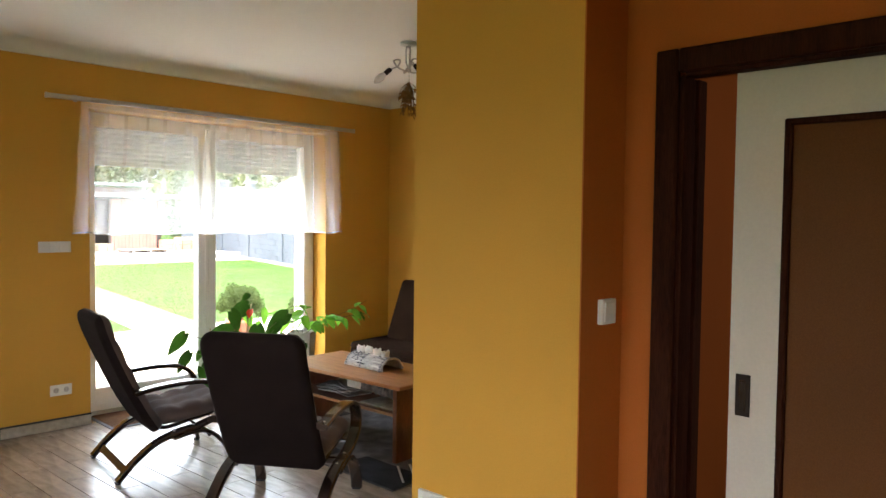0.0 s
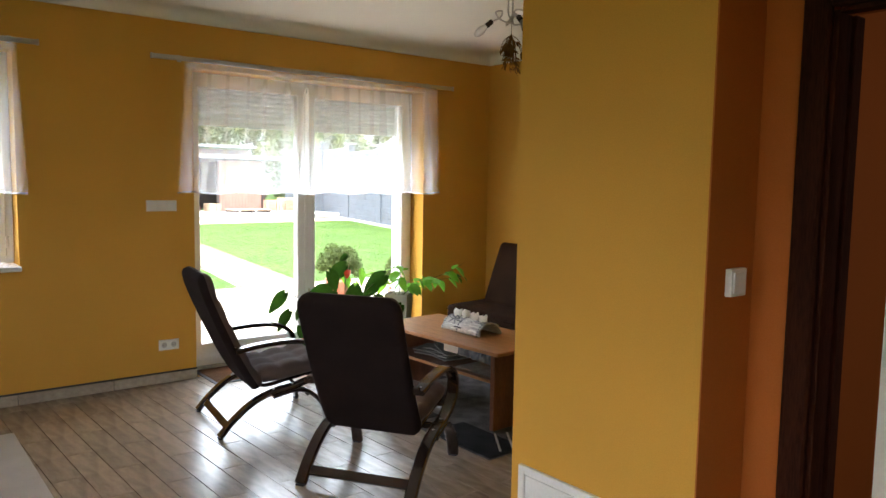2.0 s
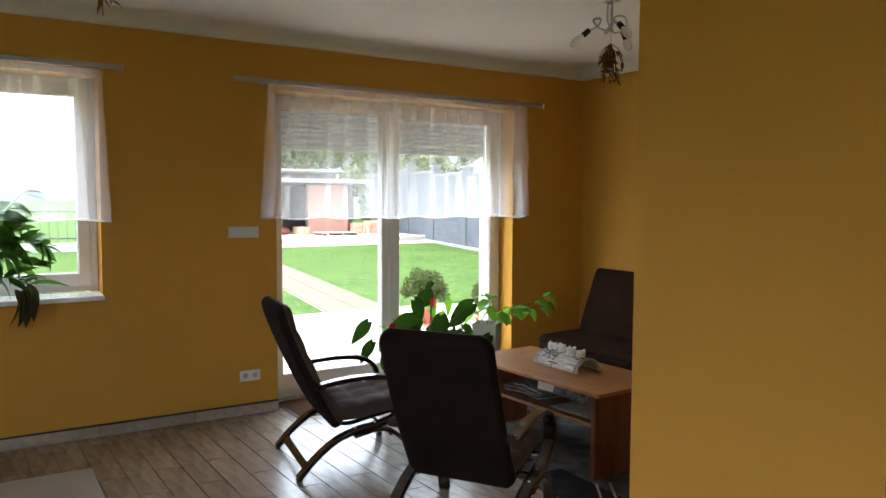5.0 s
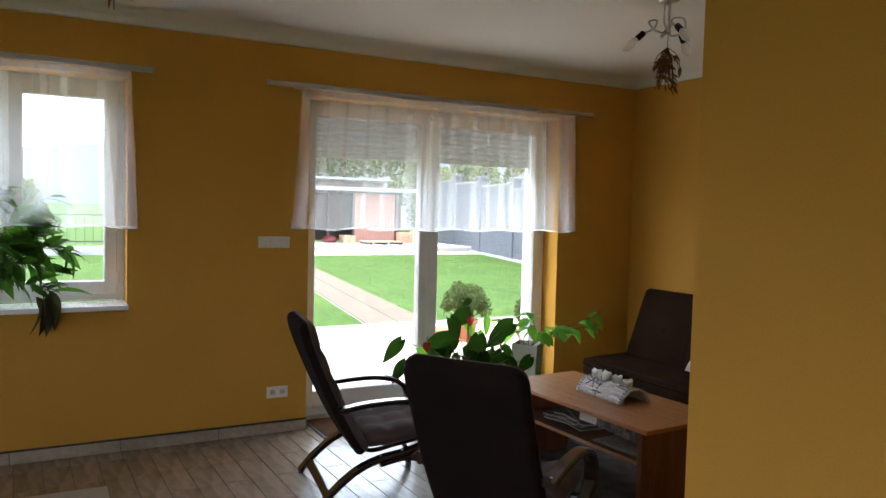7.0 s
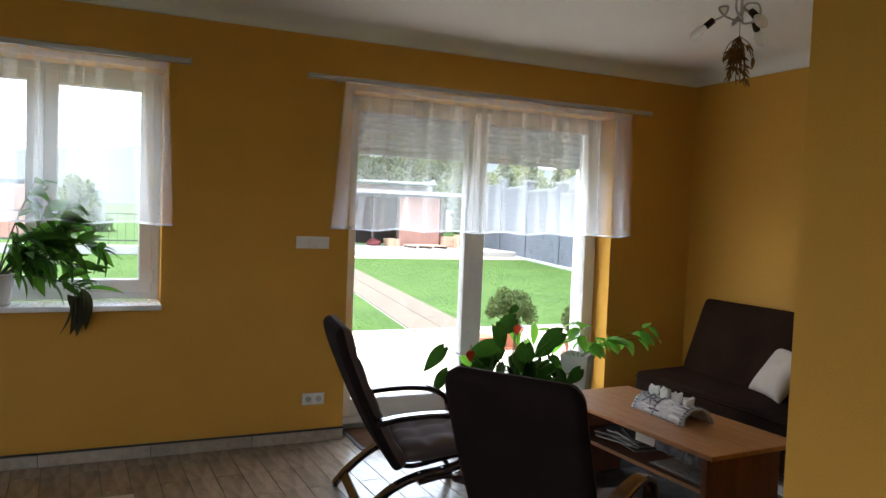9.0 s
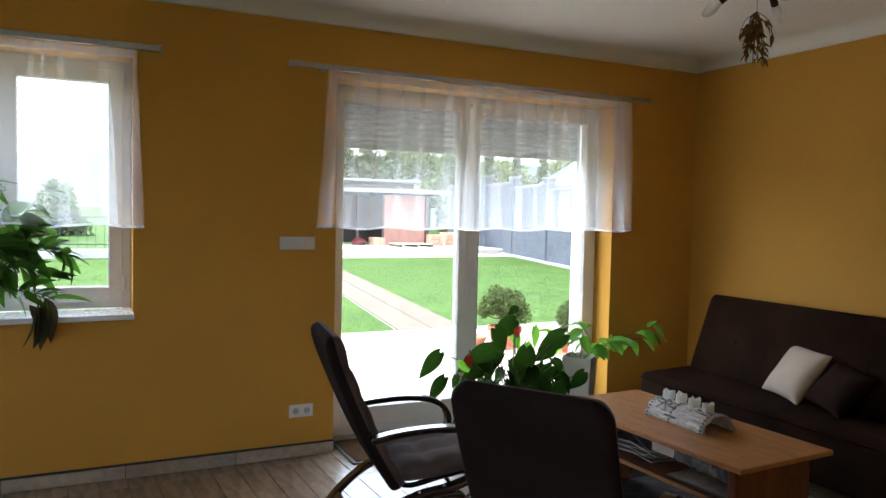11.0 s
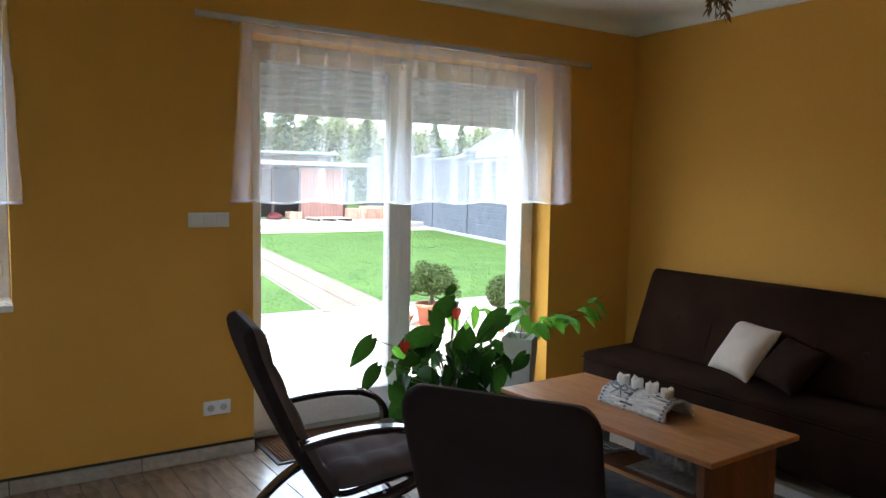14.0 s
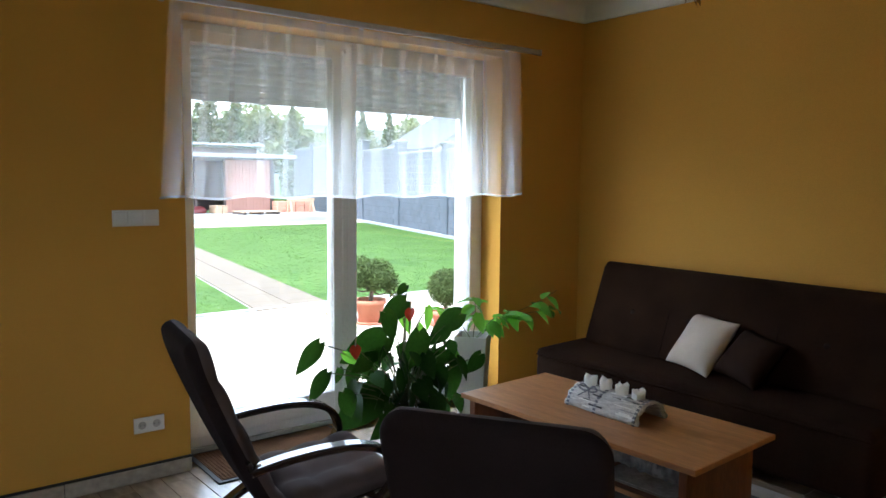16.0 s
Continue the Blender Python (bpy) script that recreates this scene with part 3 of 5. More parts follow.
casement(window_frame, -1.862, -1.245, 1.01, 2.352, 0.075, 0.08, 0, 1)
part("window_sill", boxed((-0.055, -1.875, 0.945), (0.29, 1.355, 0.034), 0.008, seg=2), PVC, window_frame, "white window sill with a rounded nose")


def roller_shutter(y0, y1, z0, z1):
    t = thing("roller_shutter", "pale grey roller shutter, partly lowered outside the balcony door", "shutter", (-0.335, (y0 + y1) / 2, z0))
    h, k, w = 0.04, 0, y1 - y0
    bm0 = bmesh.new()
    prof = [(-0.006, 0.0), (0.008, 0.001), (0.0115, 0.015), (0.008, 0.03), (-0.008, 0.031), (-0.01, 0.041)]
    rows = [[bm0.verts.new((x, s, z)) for x, z in prof] for s in (-w / 2, w / 2)]
    for i in range(6):
        bm0.faces.new((rows[0][i], rows[0][(i + 1) % 6], rows[1][(i + 1) % 6], rows[1][i]))
    for r in rows:
        bm0.faces.new(r)
    first = part("slat", bm0, SHUTTER, t)
    first.location.z = 0.03
    z = 0.03 + h
    while z + z0 < z1:
        place("slat", first.data, t, pose(0, 0, z))
        z += h
    part("bottom_rail", boxed((0, 0, 0.012), (0.018, w, 0.034), 0.004), SHUTTER, t)
    for s in (-w / 2 - 0.004, w / 2 + 0.004):
        part("guide_rail", boxed((0, s, (2.36 - z0) / 2 - z0 / 2 + 0.0), (0.03, 0.03, 2.36), 0.003), PVC, t)
    return t


roller_shutter(0.1, 2.11, 2.0, 2.36)

# ---- sliding door in the hall ----
sliding_frame = structure("door_2", bmesh.new(), DARK_WOOD, "dark walnut door casing with a sliding door half open", "sliding door")
bm = bmesh.new()
box(bm, (4.6975, 0.031, 1.07), (0.075, 0.028, 2.14), 0.006)
box(bm, (5.6975, 0.031, 1.07), (0.075, 0.028, 2.14), 0.006)
part("casing", bm, DARK_WOOD, sliding_frame)
part("head_casing", boxed((5.1975, 0.0305, 2.1025), (0.925, 0.027, 0.075), 0.006), DARK_WOOD, sliding_frame)
bm = bmesh.new()
box(bm, (4.7385, 0.072, 1.03), (0.017, 0.054, 2.06), 0.003)
box(bm, (4.7385, 0.178, 1.03), (0.017, 0.054, 2.06), 0.003)
part("jamb", bm, DARK_WOOD, sliding_frame)
part("jamb", boxed((5.6515, 0.072, 1.03), (0.017, 0.054, 2.06), 0.003), DARK_WOOD, sliding_frame)
part("head_jamb", boxed((5.195, 0.072, 2.0615), (0.896, 0.054, 0.017), 0.003), DARK_WOOD, sliding_frame)
part("pocket_liner", boxed((4.7325, 0.125, 1.03), (0.004, 0.05, 2.06)), DARK_WOOD, sliding_frame)
DX0, DX1, DY = 4.888, 5.80, 0.125
leaf = part("sliding_leaf", slab_with_holes("y", DY - 0.02, DY + 0.02, DX0, DX1, 0.01, 2.055, [(DX0 + 0.145, DX1 - 0.145, 0.25, 1.905)]), LEAF_WHITE, sliding_frame, "cream white sliding door leaf")
part("glazing_bead", frame_ring(-(DX1 - 0.145), -(DX0 + 0.145), 0.25, 1.905, DY - 0.024, DY + 0.024, 0.02), DARK_WOOD, leaf, "dark glazing bead")
leaf.children[0].matrix_basis = Matrix(((0, -1, 0, 0), (1, 0, 0, 0), (0, 0, 1, 0), (0, 0, 0, 1)))
part("glass_panel", boxed(((DX0 + DX1) / 2, DY, 1.0775), (DX1 - DX0 - 0.29, 0.008, 1.655)), FROST, leaf, "frosted brown glass panel")
bm = boxed((DX0 + 0.044, DY - 0.0215, 1.066), (0.045, 0.005, 0.13), 0.0015)
part("pull_plate", bm, BRONZE, leaf, "recessed dark bronze finger pull")
part("pull_recess", boxed((DX0 + 0.044, DY - 0.0245, 1.066), (0.02, 0.003, 0.098), 0.001), BENT_WOOD, leaf, "worn metal finger recess")

# ---- curtains ----
def curtain(y0, y1, z0, z1, x, seed, label, grow):
    """A short sheer panel gathered on a rail: folds that widen towards the hem."""
    t = thing("sheer_curtain", label, "curtain", (x, (y0 + y1) / 2, z1))
    rng = np.random.default_rng(seed)
    n, rows = int((y1 - y0) * 150), 26
    ph = np.cumsum(rng.uniform(0.5, 1.5, n + 1)) * 0.17
    slow = np.cumsum(rng.normal(size=n + 1)) * 0.02
    w, h = y1 - y0, z1 - z0
    verts = []
    for r in range(rows + 1):
        v = r / rows
        amp = 0.006 + 0.014 * v
        for k in range(n + 1):
            u = k / n
            side = (grow[0] * (1 - u) + grow[1] * u) * v
            wave = math.sin(ph[k] + 0.5 * math.sin(3 * v + slow[k] * 6))
            fold = wave * amp + 0.35 * amp * math.sin(ph[k] * 2.3 + v * 2)
            ruff = 0.002 * math.sin(ph[k] * 4) if v < 0.03 else 0
            verts.append((fold + ruff, (u - 0.5) * w + side + 0.25 * fold, -v * h + 0.007 * math.sin(k * 0.11) * v))
    m = n + 1
    faces = [(r * m + k, r * m + k + 1, (r + 1) * m + k + 1, (r + 1) * m + k) for r in range(rows) for k in range(n)]
    raw_mesh("cloth", verts, faces, VOILE, t, True)
    # pleats: narrow strips in which the cloth lies double, wider towards the hem
    k = 2
    while k < n - 14:
        wide = int(rng.integers(3, 13))
        cols = list(range(k, min(n, k + wide) + 1))
        c = len(cols)
        strip = []
        for r in range(rows + 1):
            for i in cols:
                x_, y_, z_ = verts[r * m + i]
                strip.append((x_ + 0.004, y_ + (y_ - verts[r * m + cols[c // 2]][1]) * 0.5 * (r / rows - 0.5), z_ if r else z_ - 0.002))
        raw_mesh("pleat", strip, [(r * c + i, r * c + i + 1, (r + 1) * c + i + 1, (r + 1) * c + i) for r in range(rows) for i in range(c - 1)], VOILE, t, True)
        k += wide + int(rng.integers(4, 22))
    hem = [(verts[rows * m + k][0] + d, verts[rows * m + k][1], verts[rows * m + k][2] + dz) for dz in (0.012, -0.001) for d in (0.0012,) for k in range(m)]
    tagged(raw_mesh("hem", hem, [(k, k + 1, m + k + 1, m + k) for k in range(n)], HEM, t, True), "double-stitched hem")
    head = [(verts[k][0] + 0.0012, verts[k][1], dz) for dz in (0.0, -0.05) for k in range(m)]
    tagged(raw_mesh("heading_tape", head, [(k, k + 1, m + k + 1, m + k) for k in range(n)], TAPE, t, True), "gathered heading tape")
    return t


def curtain_rail(y0, y1, z, x):
    t = thing("curtain_rail", "brushed grey metal curtain rail fixed to the wall", "curtain rail", (x, (y0 + y1) / 2, z))
    w = y1 - y0
    part("rail", boxed((0, 0, 0), (0.022, w, 0.034), 0.005, seg=2), STEEL, t)
    for s in (-1, 1):
        part("end_cap", boxed((0, s * (w / 2 + 0.008), 0), (0.028, 0.016, 0.04), 0.004), STEEL, t)
    for s in (-0.42, 0.0, 0.42):
        bm = boxed((-x / 2, s * w, 0.012), (x, 0.014, 0.01), 0.002)
        box(bm, (-x + 0.004, s * w, 0.012), (0.008, 0.03, 0.05), 0.002)
        part("bracket", bm, STEEL, t)
    return t


curtain(-0.085, 2.30, 1.452, 2.425, 0.085, 3, "short white sheer curtain over the balcony door", (-0.075, 0.065))
curtain(-2.66, -1.185, 1.452, 2.425, 0.085, 5, "short white sheer curtain over the window", (-0.04, 0.04))
curtain_rail(-0.32, 2.46, 2.447, 0.10)
curtain_rail(-2.86, -1.07, 2.447, 0.10)


# ---- switches and sockets ----
def plate(name, label, category, gangs, at, rz, kind_, deep=0.0):
    """A row of gangs in one surround on a wall that faces the local +x."""
    t = thing(name, label, category, at, rz)
    g = 0.0715
    w = g * (gangs - 1) + 0.081
    part("surround", boxed(((0.008 + deep) / 2, 0, 0), (0.008 + deep, w, 0.081), 0.003, seg=2), PLASTIC_W, t)
    for k in range(gangs):
        y = (k - (gangs - 1) / 2) * g
        if kind_ == "switch":
            part("rocker", boxed((0.0095 + deep, y, 0), (0.006, 0.062, 0.062), 0.002, Matrix.Rotation(radians(2), 4, "Y")), PLASTIC_W, t)
        else:
            bm = lathe([(0.029, 0.0), (0.029, 0.0035), (0.0215, 0.0035), (0.0195, -0.001), (0.0, -0.001)], 20)
            bmesh.ops.transform(bm, matrix=Matrix.Translation((0.0085, y, 0)) @ Matrix.Rotation(radians(90), 4, "Y"), verts=bm.verts)
            well = part("outlet", bm, PLASTIC_W, t)
            # Grey disc paints the shade of a well that is not cut in.
            disc = lathe([(0.0205, -0.0005), (0.0205, 0.0004), (0.0, 0.0004)], 20)
            bmesh.ops.transform(disc, matrix=Matrix.Translation((0.0085, y, 0)) @ Matrix.Rotation(radians(90), 4, "Y"), verts=disc.verts)
            part("well", disc, PLASTIC_WELL, well, "grey disc painted as the shaded well")
            # Darker blocks paint the shade inside the two contact holes.
            hb = bmesh.new()
            for s in (-0.0095, 0.0095):
                box(hb, (0.0092, y + s, 0), (0.002, 0.005, 0.005))
            part("contact_hole", hb, PLASTIC_G, well)
            part("earth_pin", boxed((0.0115, y, 0.012), (0.008, 0.005, 0.005), 0.001), STEEL, well)
    return t


plate("light_switch", "white three-gang light switch on the yellow wall", "light switch", 3, (0.0, -0.248, 1.357), 0, "switch")
plate("power_socket", "white double power socket low on the yellow wall", "power socket", 2, (0.0, -0.213, 0.293), 0, "socket")
plate("light_switch", "white single light switch on the orange wall", "light switch", 1, (4.540, -0.066, 1.303), 0, "switch", 0.013)


def manifold_cabinet():
    t = thing("wall_cabinet", "white metal access cabinet low on the yellow pier", "cabinet", (4.03, -0.2, 0.0))
    bm = bmesh.new()
    for a in (-0.185, 0.185):
        box(bm, (a, -0.009, 0.285), (0.03, 0.018, 0.56), 0.003)
    for z in (0.02, 0.55):
        box(bm, (0, -0.0088, z), (0.342, 0.0172, 0.03), 0.003)
    part("frame", bm, PLASTIC_W, t)
    d = part("door", boxed((0, -0.0075, 0.285), (0.334, 0.011, 0.494), 0.002), PLASTIC_W, t)
    lock = lathe([(0.011, 0), (0.011, 0.004), (0.008, 0.005)], 14)
    bmesh.ops.transform(lock, matrix=Matrix.Translation((0.13, -0.013, 0.3)) @ Matrix.Rotation(radians(90), 4, "X"), verts=lock.verts)
    part("lock", lock, STEEL, d, "small metal cam lock")
    return t


manifold_cabinet()


# ---- lounge chairs ----
def lounge_chair(label, at, rz, top):
    """A cantilevered bentwood lounge chair that faces its own +y."""
    t = thing("lounge_chair", label, "lounge chair", at, rz, "lounge chairs by the table")
    arm = [(-0.255, 0.527), (-0.12, 0.550), (0.05, 0.560), (0.18, 0.549), (0.268, 0.512), (0.313, 0.445), (0.302, 0.372), (0.235, 0.312),
           (0.12, 0.275), (-0.02, 0.25), (-0.15, 0.198), (-0.27, 0.105), (-0.355, 0.012)]
    front = [(-0.03, 0.221), (0.09, 0.245), (0.18, 0.236), (0.262, 0.175), (0.315, 0.085), (0.335, 0.012)]
    for s in (-1, 1):
        x = s * 0.303
        side = part("side_frame", bent_strip(arm, x, 0.066, 0.029), BENT_WOOD, t, smooth=False)
        part("front_leg", bent_strip(front, x, 0.066, 0.026), BENT_WOOD, t)
        for y, z in ((-0.225, 0.548), (-0.02, 0.264), (0.1, 0.286)):
            part("bolt", lathe([(0.008, 0), (0.0075, 0.003), (0.004, 0.0045)], 10, (x, y, z)), STEEL, side, "steel bolt head")
        for y in (-0.352, 0.332):
            part("foot", boxed((x, y, 0.005), (0.05, 0.026, 0.01), 0.002), RUBBER, side)
    part("rear_stretcher", boxed((0, -0.305, 0.068), (0.55, 0.018, 0.052), 0.004, Matrix.Rotation(radians(-40), 4, "X")), BENT_WOOD, t)
    part("front_stretcher", boxed((0, 0.205, 0.205), (0.55, 0.018, 0.05), 0.004, Matrix.Rotation(radians(35), 4, "X")), BENT_WOOD, t)
    for s in (-1, 1):
        x = s * 0.225
        part("seat_rail", bent_strip([(0.30, 0.335), (0.1, 0.30), (-0.06, 0.275), (-0.15, 0.34), (-0.24, 0.55), (-0.30, 0.70)], x, 0.03, 0.02), BENT_WOOD, t)
    part("cross_rail", boxed((0, -0.252, 0.54), (0.62, 0.02, 0.04), 0.004, Matrix.Rotation(radians(20), 4, "X")), BENT_WOOD, t)
    part("cross_rail", boxed((0, 0.24, 0.312), (0.62, 0.04, 0.02), 0.004), BENT_WOOD, t)
    seat = part("seat", padded([(-0.10, 0.335), (0.05, 0.343), (0.2, 0.362), (0.36, 0.385)], 0.51, 0.095, tufts=(3, 3), puff=0.027, corner=0.05, edge=0.05), CLOTH_DARK, t, "quilted dark brown seat pad", True)
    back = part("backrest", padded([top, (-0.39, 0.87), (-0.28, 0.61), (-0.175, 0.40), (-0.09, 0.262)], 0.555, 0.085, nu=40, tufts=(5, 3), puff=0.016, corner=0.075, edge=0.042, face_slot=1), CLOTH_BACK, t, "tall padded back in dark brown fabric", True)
    # Quilted front takes the lighter seat cloth, with window light in its colour.
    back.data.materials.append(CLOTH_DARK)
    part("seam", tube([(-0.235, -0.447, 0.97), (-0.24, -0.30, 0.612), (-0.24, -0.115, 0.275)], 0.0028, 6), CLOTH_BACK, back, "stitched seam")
    return t


lounge_chair("dark bentwood lounge chair with brown quilted seat, beside the balcony door", (1.19, 0.008, 0), -8, (-0.425, 1.0))
lounge_chair("dark bentwood lounge chair with tall brown padded back, facing the table", (2.405, 0.146, 0), 33, (-0.44, 1.025))


# ---- coffee table ----
def coffee_table():
    t = thing("coffee_table", "beech veneer coffee table with an open shelf, on a grey rug", "coffee table", (1.735, 1.29, 0.012), 2.6)
    part("tabletop", boxed((0, 0, 0.4955), (1.272, 0.62, 0.024), 0.004, seg=2), BEECH, t)
    for s in (-1, 1):
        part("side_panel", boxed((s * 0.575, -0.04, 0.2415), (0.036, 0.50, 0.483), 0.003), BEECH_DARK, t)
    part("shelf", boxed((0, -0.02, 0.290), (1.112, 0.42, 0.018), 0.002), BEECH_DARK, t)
    part("front_rail", boxed((0.31, -0.243, 0.4505), (0.488, 0.016, 0.065), 0.002), CREAM_BOARD, t, "cream board under the tabletop")
    part("shelf_edge", boxed((0, -0.2335, 0.290), (1.11, 0.006, 0.02), 0.001), BEECH, t, "lighter veneer edge")
    return t


coffee_table()


def candle_log(at, rz):
    t = thing("candle_holder", "half birch log with four white candles on the table", "candle holder", at, rz)
    bm = bmesh.new()
    n, rows = 18, []
    half, rise = 0.103, 0.088
    for x in np.linspace(-0.208, 0.208, 17):
        row = []
        for inner in (0, 1):
            for k in range(n + 1):
                a = math.pi * (k if not inner else n - k) / n
                f = (1 + 0.05 * noise.noise(Vector((x * 12, math.cos(a) * 3, math.sin(a) * 3)))) * (0.9 if inner else 1.0)
                row.append(bm.verts.new((x + 0.006 * math.sin(k * 1.7) * (abs(x) > 0.2), half * f * math.cos(a), 0.001 + rise * f * math.sin(a))))
        rows.append(row)
    m = len(rows[0])
    for a, b in zip(rows, rows[1:]):
        for k in range(m):
            bm.faces.new((a[k], a[(k + 1) % m], b[(k + 1) % m], b[k]))
    for r in (rows[0], rows[-1]):
        for k in range(n):
            bm.faces.new((r[k], r[k + 1], r[m - 2 - k], r[m - 1 - k]))
    part("log", bm, BARK, t, "hollow half round of white birch bark", True)
    rng = random.Random(4)
    for k in range(44):
        x, a = rng.uniform(-0.165, 0.165), rng.uniform(0.2, math.pi - 0.2)
        m = Matrix.Rotation(a - math.pi / 2, 4, "X")
        part("bark_flake", boxed((x, 0.1035 * math.cos(a), 0.0885 * math.sin(a) + 0.001), (rng.uniform(0.03, 0.11), rng.uniform(0.003, 0.009), 0.004), 0.001, m), RUBBER if k % 3 == 0 else (WAX if k % 3 == 1 else PAPER), t)
    for k, x in enumerate((-0.145, -0.052, 0.04, 0.132)):
        z = 0.084
        cup = lathe([(0.0, 0), (0.024, 0), (0.028, 0.006), (0.03, 0.028), (0.03, 0.043), (0.022, 0.047), (0.011, 0.043), (0.0, 0.041)], 11, (x, 0, z))
        for v in cup.verts:
            n = noise.noise(Vector((v.co.x * 60 + k * 7, v.co.y * 60, v.co.z * 20)))
            v.co.x, v.co.y = x + (v.co.x - x) * (1 + 0.16 * n), v.co.y * (1 + 0.16 * n)
            v.co.z += (0.02 * n) * min(1, max(0, (v.co.z - z - 0.03) / 0.013))
        c = part("candle", cup, WAX, t, "white candle with a ragged torn rim")
        part("wick", tube([(x, 0, z + 0.036), (x + 0.001, 0, z + 0.05)], 0.001, 5), RUBBER, c)
    for x in (-0.19, -0.03, 0.19):
        bm = bmesh.new()
        for k in range(17):
            a = math.pi * k / 16
            box(bm, (x, 0.1065 * math.cos(a), 0.001 + 0.0915 * math.sin(a)), (0.014, 0.011, 0.003), 0.0, Matrix.Rotation(a - math.pi / 2, 4, "X"))
        part("band", bm, RIBBON, t, "dark stitched band")
    bow = bmesh.new()
    for s in (-1, 1):
        tube([(-0.105, -0.055, 0.084), (-0.105 + s * 0.03, -0.06, 0.105), (-0.105 + s * 0.055, -0.066, 0.09), (-0.105 + s * 0.02, -0.066, 0.078), (-0.105, -0.06, 0.083)], 0.004, 6, bow)
        tube([(-0.105, -0.06, 0.083), (-0.105 + s * 0.035, -0.092, 0.055)], 0.003, 6, bow)
    part("bow", bow, RIBBON, t, "small grey ribbon bow")
    return t


candle_log((1.75, 1.335, 0.5195), -1)


def magazines(at, rz, n, seed):
    rng = random.Random(seed)
    for k in range(n):
        t = thing("magazine", "worn magazine lying on the table shelf", "magazine", (at[0] + rng.uniform(-0.05, 0.05), at[1] + rng.uniform(-0.04, 0.04), at[2] + k * 0.011), rz + rng.uniform(-22, 22), "magazines on the shelf")
        part("page_block", boxed((0, 0, 0.0045), (0.285, 0.205, 0.007), 0.001), PAPER, t)
        part("cover", boxed((0.001, 0.0, 0.00925), (0.29, 0.21, 0.0015), 0.0005), COVER_DARK, t)


magazines((1.52, 1.23, 0.3115), 12, 6, 2)
magazines((1.70, 1.24, 0.3775), -18, 2, 7)


folder = thing("folder", "flat grey card folder on the table shelf", "folder", (2.03, 1.27, 0.312), 3)
part("cover", boxed((0, 0, 0.004), (0.36, 0.32, 0.006), 0.001), FOLDER, folder)
part("paper", boxed((0, 0, 0.0085), (0.345, 0.305, 0.003), 0.0005), PAPER, folder)


def printed_film(at):
    """A torn strip of printed film that hangs from the rail under the tabletop."""
    t = thing("plastic_film", "crumpled navy plastic film with painted silver glints, hanging under the tabletop", "plastic film", at, 2.6)
    nu, nv, verts = 44, 14, []
    for j in range(nv + 1):
        for k in range(nu + 1):
            u, v = k / nu, j / nv
            q = Vector((u * 9, v * 3, 1.7))
            drop = 0.052 + 0.014 * u + 0.010 * noise.noise(Vector((u * 14, 0, 4)))
            verts.append((u * 0.33, -0.004 - v * (0.006 + 0.012 * abs(noise.noise(q)) + 0.008 * abs(noise.noise(q * 2.3))), -v * drop))
    m = nu + 1
    faces = [(j * m + k, j * m + k + 1, (j + 1) * m + k + 1, (j + 1) * m + k) for j in range(nv) for k in range(nu)]
    raw_mesh("sheet", verts, faces, FILM, t, True)


printed_film((1.966, 1.0478, 0.487))


# ---- sofa ----
def sofa():
    x0, x1 = 0.35, 2.50
    w = x1 - x0
    t = thing("sofa_bed", "dark brown fabric click-clack sofa bed against the yellow wall", "sofa", ((x0 + x1) / 2, 0, 0))
    half = w / 2
    bm = bmesh.new()
    box(bm, (0, 2.49, 0.235), (w, 0.52, 0.31), 0.035, seg=4)
    part("seat_base", bm, CLOTH_SOFA, t, "", True)
    pad = padded([(2.235, 0.395), (2.40, 0.402), (2.60, 0.408), (2.78, 0.41)], w - 0.006, 0.07, nu=18, nv=60, corner=0.02, edge=0.03)
    part("seat", pad, CLOTH_SOFA, t, "padded seat", True)
    part("piping", tube([(-half + 0.012, 2.232, 0.39), (0, 2.228, 0.392), (half - 0.012, 2.232, 0.39)], 0.006, 6), CLOTH_SOFA, t)
    back = part("backrest", padded([(2.88, 0.985), (2.84, 0.90), (2.765, 0.70), (2.69, 0.50), (2.655, 0.40)], w - 0.16, 0.13, nu=26, nv=70, corner=0.06, edge=0.05), CLOTH_SOFA, t, "reclined padded back", True)
    for k in range(4):
        x = -half + 0.44 + k * (w - 0.88) / 3
        bm = bmesh.new()
        bmesh.ops.create_uvsphere(bm, u_segments=12, v_segments=8, radius=0.017, matrix=Matrix.Translation((x, 2.697, 0.69)) @ Matrix.Diagonal((1.2, 0.7, 1.2, 1)))
        part("button", bm, CLOTH_BACK, back, "fabric covered tufting button", True)
    for s in (-half / 3 * 1.0, half / 3 * 1.0):
        part("seam", tube([(s, 2.815, 0.955), (s, 2.69, 0.69), (s, 2.603, 0.45)], 0.003, 6), CLOTH_BACK, back)
    for sx in (-half + 0.1, half - 0.1):
        for y in (2.30, 2.70):
            part("foot", lathe([(0.025, 0), (0.03, 0.085)], 14, (sx, y, 0)), STEEL, t)
    return t


sofa()


def scatter_cushion(label, at, rx, ry, rz, w, h, th, material):
    t = thing("cushion", label, "cushion", at, rz, "cushions on the sofa")
    bm = pillow(w, h, th)
    bmesh.ops.transform(bm, matrix=Matrix.Rotation(radians(rx), 4, "X") @ Matrix.Rotation(radians(ry), 4, "Y"), verts=bm.verts)
    low = min(v.co.z for v in bm.verts)
    bmesh.ops.translate(bm, verts=bm.verts, vec=(0, 0, -low))
    part("cover", bm, material, t, "", True)
    return t


